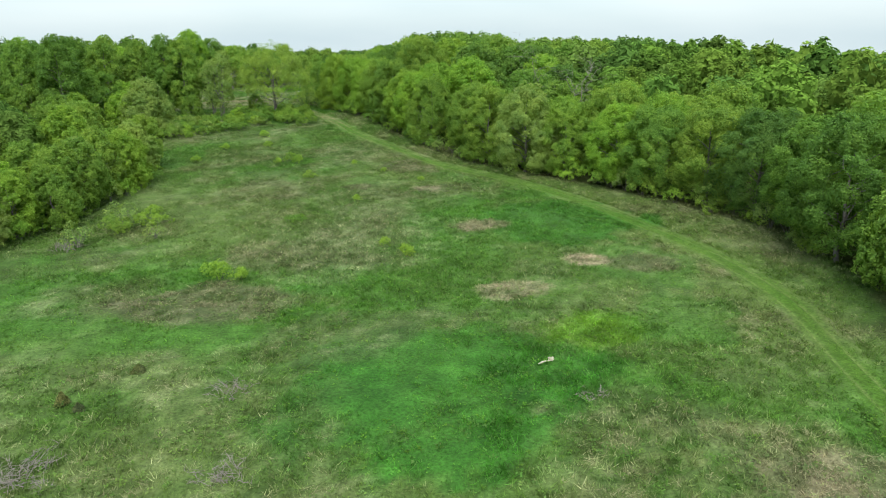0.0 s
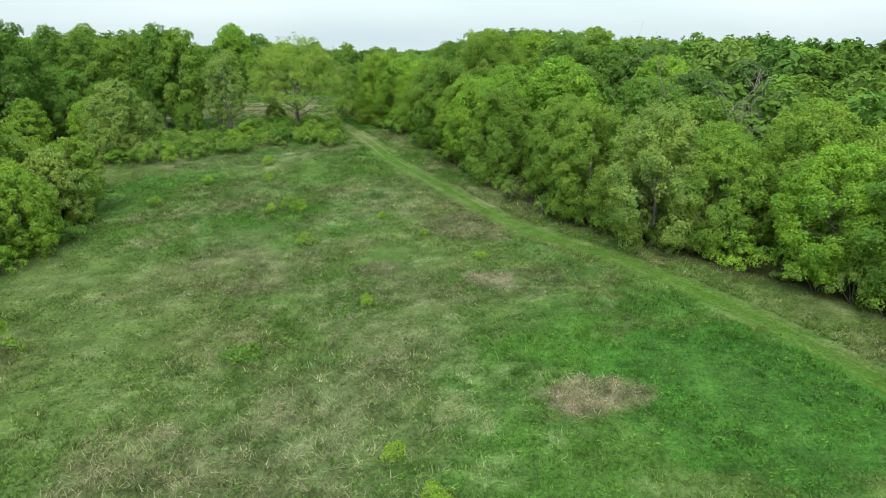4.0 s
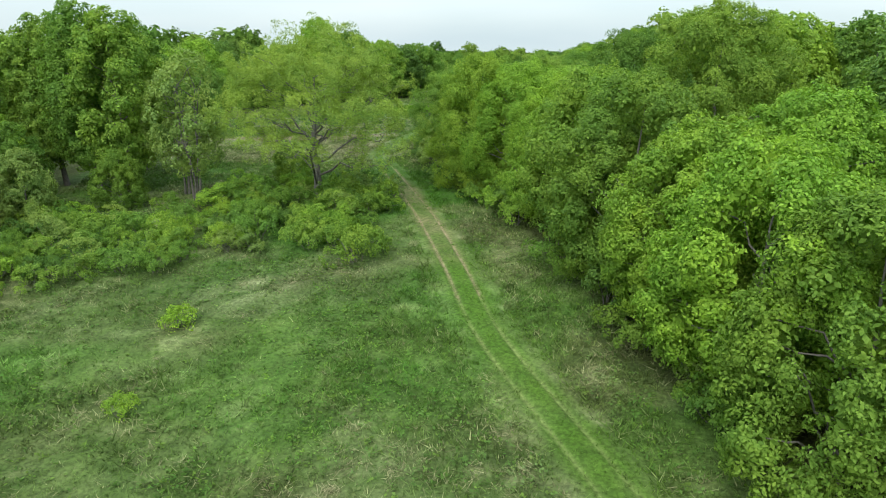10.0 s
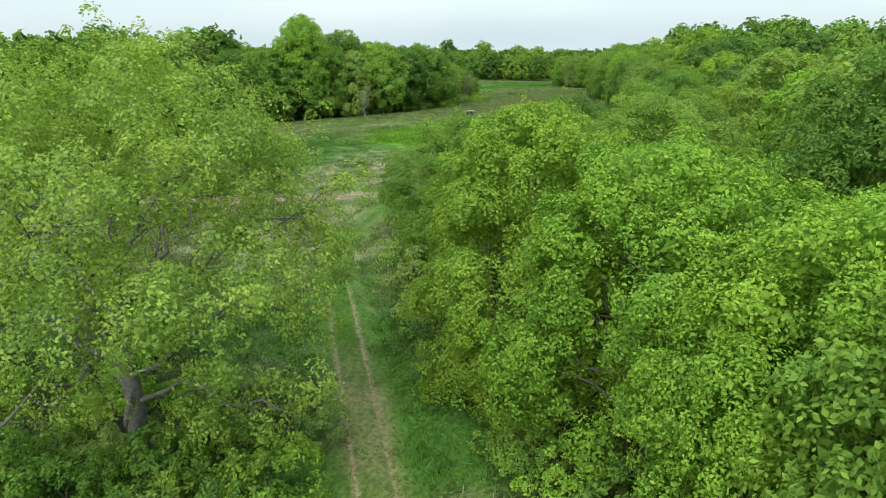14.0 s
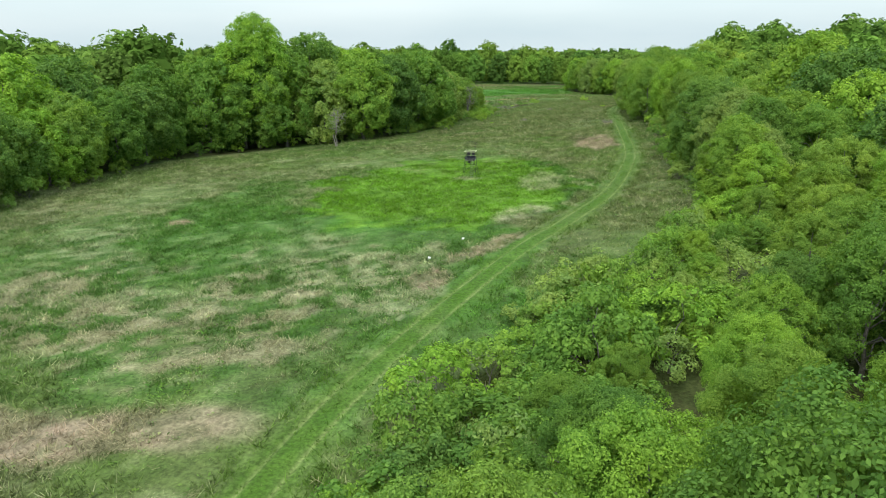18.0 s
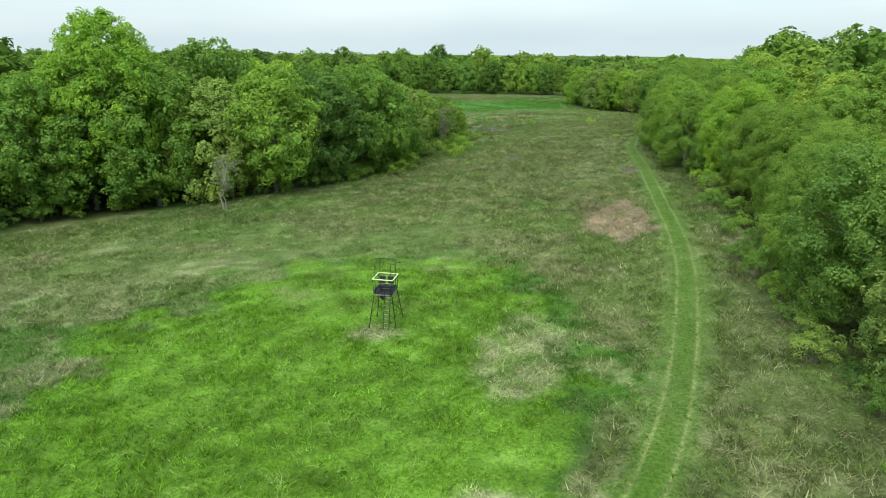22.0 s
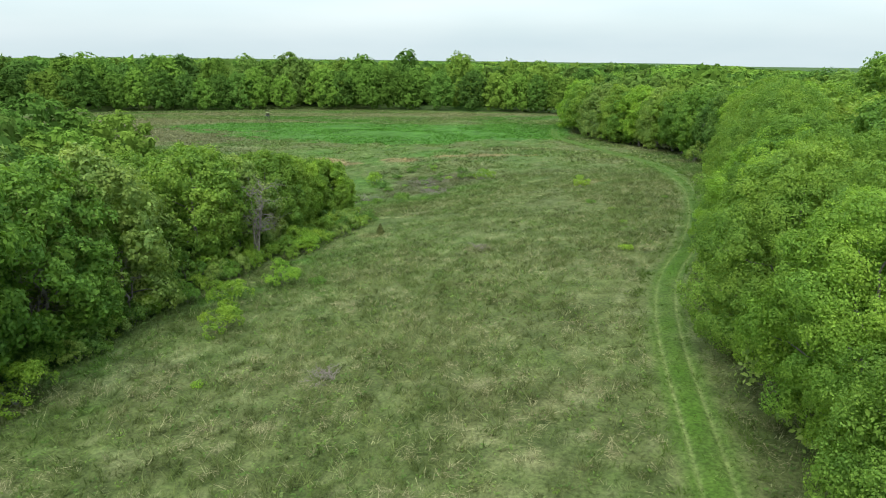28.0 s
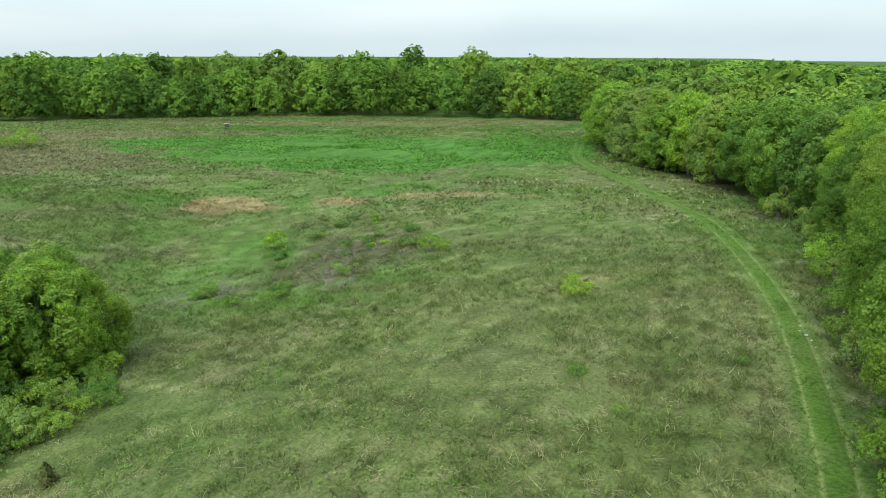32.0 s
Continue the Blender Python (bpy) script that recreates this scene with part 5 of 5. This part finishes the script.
def dead_tree(x, y, seed, tall, stems, label):
    """Bare grey stems with leafless twigs."""
    rng = np.random.default_rng(seed)
    root = tagged(new("dead_tree"), label, "dead tree", "dead trees")
    for s in range(stems):
        a = rng.uniform(0, 6.28)
        top = np.array([math.cos(a) * tall * 0.12, math.sin(a) * tall * 0.12, tall * rng.uniform(0.8, 1)])
        pieces = [limb(rng, (0.15 * math.cos(a), 0.15 * math.sin(a), -0.2), top, 0.10, 0.02, 0.1, 8)]
        for j in range(14):
            f = rng.uniform(0.35, 0.98)
            b = rng.uniform(0, 6.28)
            end = top * f + np.array([math.cos(b), math.sin(b), rng.uniform(0.0, 0.7)]) * tall * rng.uniform(0.12, 0.3)
            pieces.append(limb(rng, top * f, end, 0.035, 0.01, 0.2, 5))
            for q in range(3):
                pieces.append(limb(rng, top * f + (end - top * f) * rng.uniform(0.4, 1), end + rng.normal(0, 0.07 * tall, 3), 0.014, 0.005, 0.2, 4))
        put("stem", mesh_of("stem", *joined(pieces), None, True), M_DEADWOOD, root)
    root.matrix_basis = Matrix.Translation((x, y, float(land(x, y))))


dead_tree(-86, 283, 61, 6.5, 2, "bare grey dead tree in front of the wood")
dead_tree(-80.5, 324, 62, 7.5, 3, "dead tree with bare pale branches at the wood's edge")
dead_tree(-79, 331, 63, 6.0, 2, "leafless grey tree among green bushes")
dead_tree(22, 112, 64, 17.0, 2, "leafless grey treetop standing above the wood")
dead_tree(15, 121, 65, 17.0, 1, "bare dead tree rising out of the wood")
dead_tree(-79, 348, 66, 8.0, 4, "thin grey half-bare tree between green ones")


def lump(name, label, category, seed, size, mat, squash=0.5, group=""):
    """A rough rounded stone or stump: an ico ball pushed about by noise."""
    bm = bmesh.new()
    bmesh.ops.create_icosphere(bm, subdivisions=3, radius=size)
    for v in bm.verts:
        n = noise.noise(v.co * (2.2 / size) + Vector((seed * 7.3, seed, 0)))
        v.co *= 1 + 0.45 * n
        v.co.z *= squash
    me = bpy.data.meshes.new(name)
    bm.to_mesh(me)
    bm.free()
    return tagged(put(name, me, mat), label, category, group)


M_STONE = plain_material("pale_stone", (0.24, 0.22, 0.18), (0.42, 0.40, 0.34), 4.0, 0.9)
M_STUMP = plain_material("bleached_wood", (0.30, 0.26, 0.19), (0.50, 0.45, 0.34), 6.0, 0.9)
stump = lump("stump", "bleached pale broken stump lying in grass", "stump", 3, 0.2, M_STUMP, 0.6)
stump.location = (7.2, 40.6, float(land(7.2, 40.6)) + 0.14)
log = put("log", mesh_of("log", *tube([(-0.45, -0.2, 0.10), (-0.2, -0.05, 0.14), (0.0, 0.02, 0.20), (0.25, 0.1, 0.15), (0.4, 0.25, 0.18)], [0.03, 0.07, 0.05, 0.06, 0.02], 9), None, True), M_STUMP)
tagged(log, "short bleached log beside the stump", "log")
log.location = (6.7, 40.1, float(land(6.7, 40.1)) + 0.02)
for k, (x, y, s) in enumerate(((-37.2, 387.5, 0.17), (-37.5, 388.2, 0.12), (-37.0, 386.6, 0.11), (-37.4, 389.3, 0.13), (-36.9, 385.4, 0.09))):
    st = lump("stone", "pale stone in the wheel rut", "stone", 20 + k, s * 0.65, M_STONE, 0.6, "stones in the track")
    st.location = (x, y, float(land(x, y)) + 0.02)

M_FLAG = plain_material("white_marker", (0.72, 0.72, 0.70), (0.85, 0.85, 0.83), 8.0, 0.6)
for x, y in ((-44.2, 221.9), (-45.2, 216.2)):
    mk = tagged(new("marker_flag"), "small white marker flag on a wire", "marker", "marker flags")
    bar((0, 0, -0.1), (0, 0, 0.55), 0.008, M_STEEL, "wire", mk)
    vs = np.array([(0, 0, 0.30), (0.24, 0.03, 0.36), (0.22, -0.02, 0.52), (0, 0, 0.55), (0, 0.012, 0.30), (0.24, 0.042, 0.36), (0.22, -0.008, 0.52), (0, 0.012, 0.55)])
    put("flag", mesh_of("flag", vs, [(0, 1, 2, 3), (7, 6, 5, 4), (0, 4, 5, 1), (1, 5, 6, 2), (2, 6, 7, 3), (3, 7, 4, 0)]), M_FLAG, mk)
    mk.matrix_basis = pose(x, y, float(land(x, y)), 0, 4, 30)

# single bushes and saplings out in the meadow
PROTOS["sapling"] = shrub("sapling", "bright yellow-green sapling in the meadow", 41, 1.4, 0.75, "bright", 1300, 0.060, 3, "sapling")
PROTOS["low_bush"] = shrub("bush", "low dark green bush in the meadow", 42, 0.7, 1.2, "green", 700, 0.09, 6)
PROTOS["pale_bush"] = shrub("bush", "pale thin-leaved bush with bare brown stems", 43, 2.0, 1.3, "silver", 520, 0.085, 12)
for x, y, key, s in ((-20.2, 56.6, "sapling", 1.2), (-18.2, 56.4, "sapling", 0.8), (-3.4, 62.8, "sapling", 0.8), (-36.5, 73, "pale_bush", 1.3), (-17, 75, "low_bush", 1.1), (-33, 74, "bush_b", 1.0), (-36, 71, "bush_b", 0.95), (-38, 66.5, "pale_bush", 1.15), (-31, 69, "pale_bush", 0.8),
                     (-24.5, 108.2, "bush_b", 0.75), (-26.5, 106.8, "sapling", 0.7), (-19.5, 97, "bush_b", 0.55), (-23.4, 107, "sapling", 0.8), (-38, 117, "sapling", 0.8), (-33.5, 126.5, "sapling", 0.9), (-27.4, 137.5, "bush_b", 1.25),
                     (-3.1, 94.8, "sapling", 0.5), (-11, 84, "sapling", 0.6), (-31, 119, "sapling", 0.7), (-9, 101, "sapling", 0.45), (-14, 106, "sapling", 0.5), (-40, 108, "sapling", 0.8), (-6, 66, "sapling", 0.6),
                     (-72, 408, "bush_b", 0.95), (-53, 393, "bush_b", 0.75), (-94, 409, "sapling", 1.5), (-200, 455, "bush_b", 2.0), (-207, 452, "bush_b", 1.6), (-59.7, 228.7, "low_bush", 0.4), (-50, 378, "low_bush", 0.6),
                     (-69, 342, "low_bush", 0.7), (-44, 354.5, "low_bush", 0.6), (-45, 366, "low_bush", 0.45), (-41, 382, "low_bush", 0.4), (-47, 374, "low_bush", 0.35), (-66, 322, "low_bush", 0.4), (-70, 330, "bush_b", 0.9),
                     (-73, 335, "bush_b", 1.0), (-72, 341, "bush_a", 1.0), (-75, 318, "bush_b", 1.1), (-74, 311, "bush_b", 1.0), (-33, 322, "pale_bush", 1.6), (-34.5, 327, "pale_bush", 1.5), (-32, 318, "pale_bush", 1.4)):
    plant(key, x, y, s * {"sapling": 1.25, "pale_bush": 1.25, "bush_b": 1.15}.get(key, 1.0), rng_p.uniform(0, 6.28))
for k in range(34):
    plant("bush_d" if k % 3 else "low_bush", rng_p.uniform(-94, -75), rng_p.uniform(389, 424), rng_p.uniform(0.45, 0.85), rng_p.uniform(0, 6.28), 0.8)

# kinds that stand nowhere are taken out again
for key, ob in PROTOS.items():
    if key not in USED:
        for o in (*ob.children_recursive, ob):
            bpy.data.objects.remove(o)
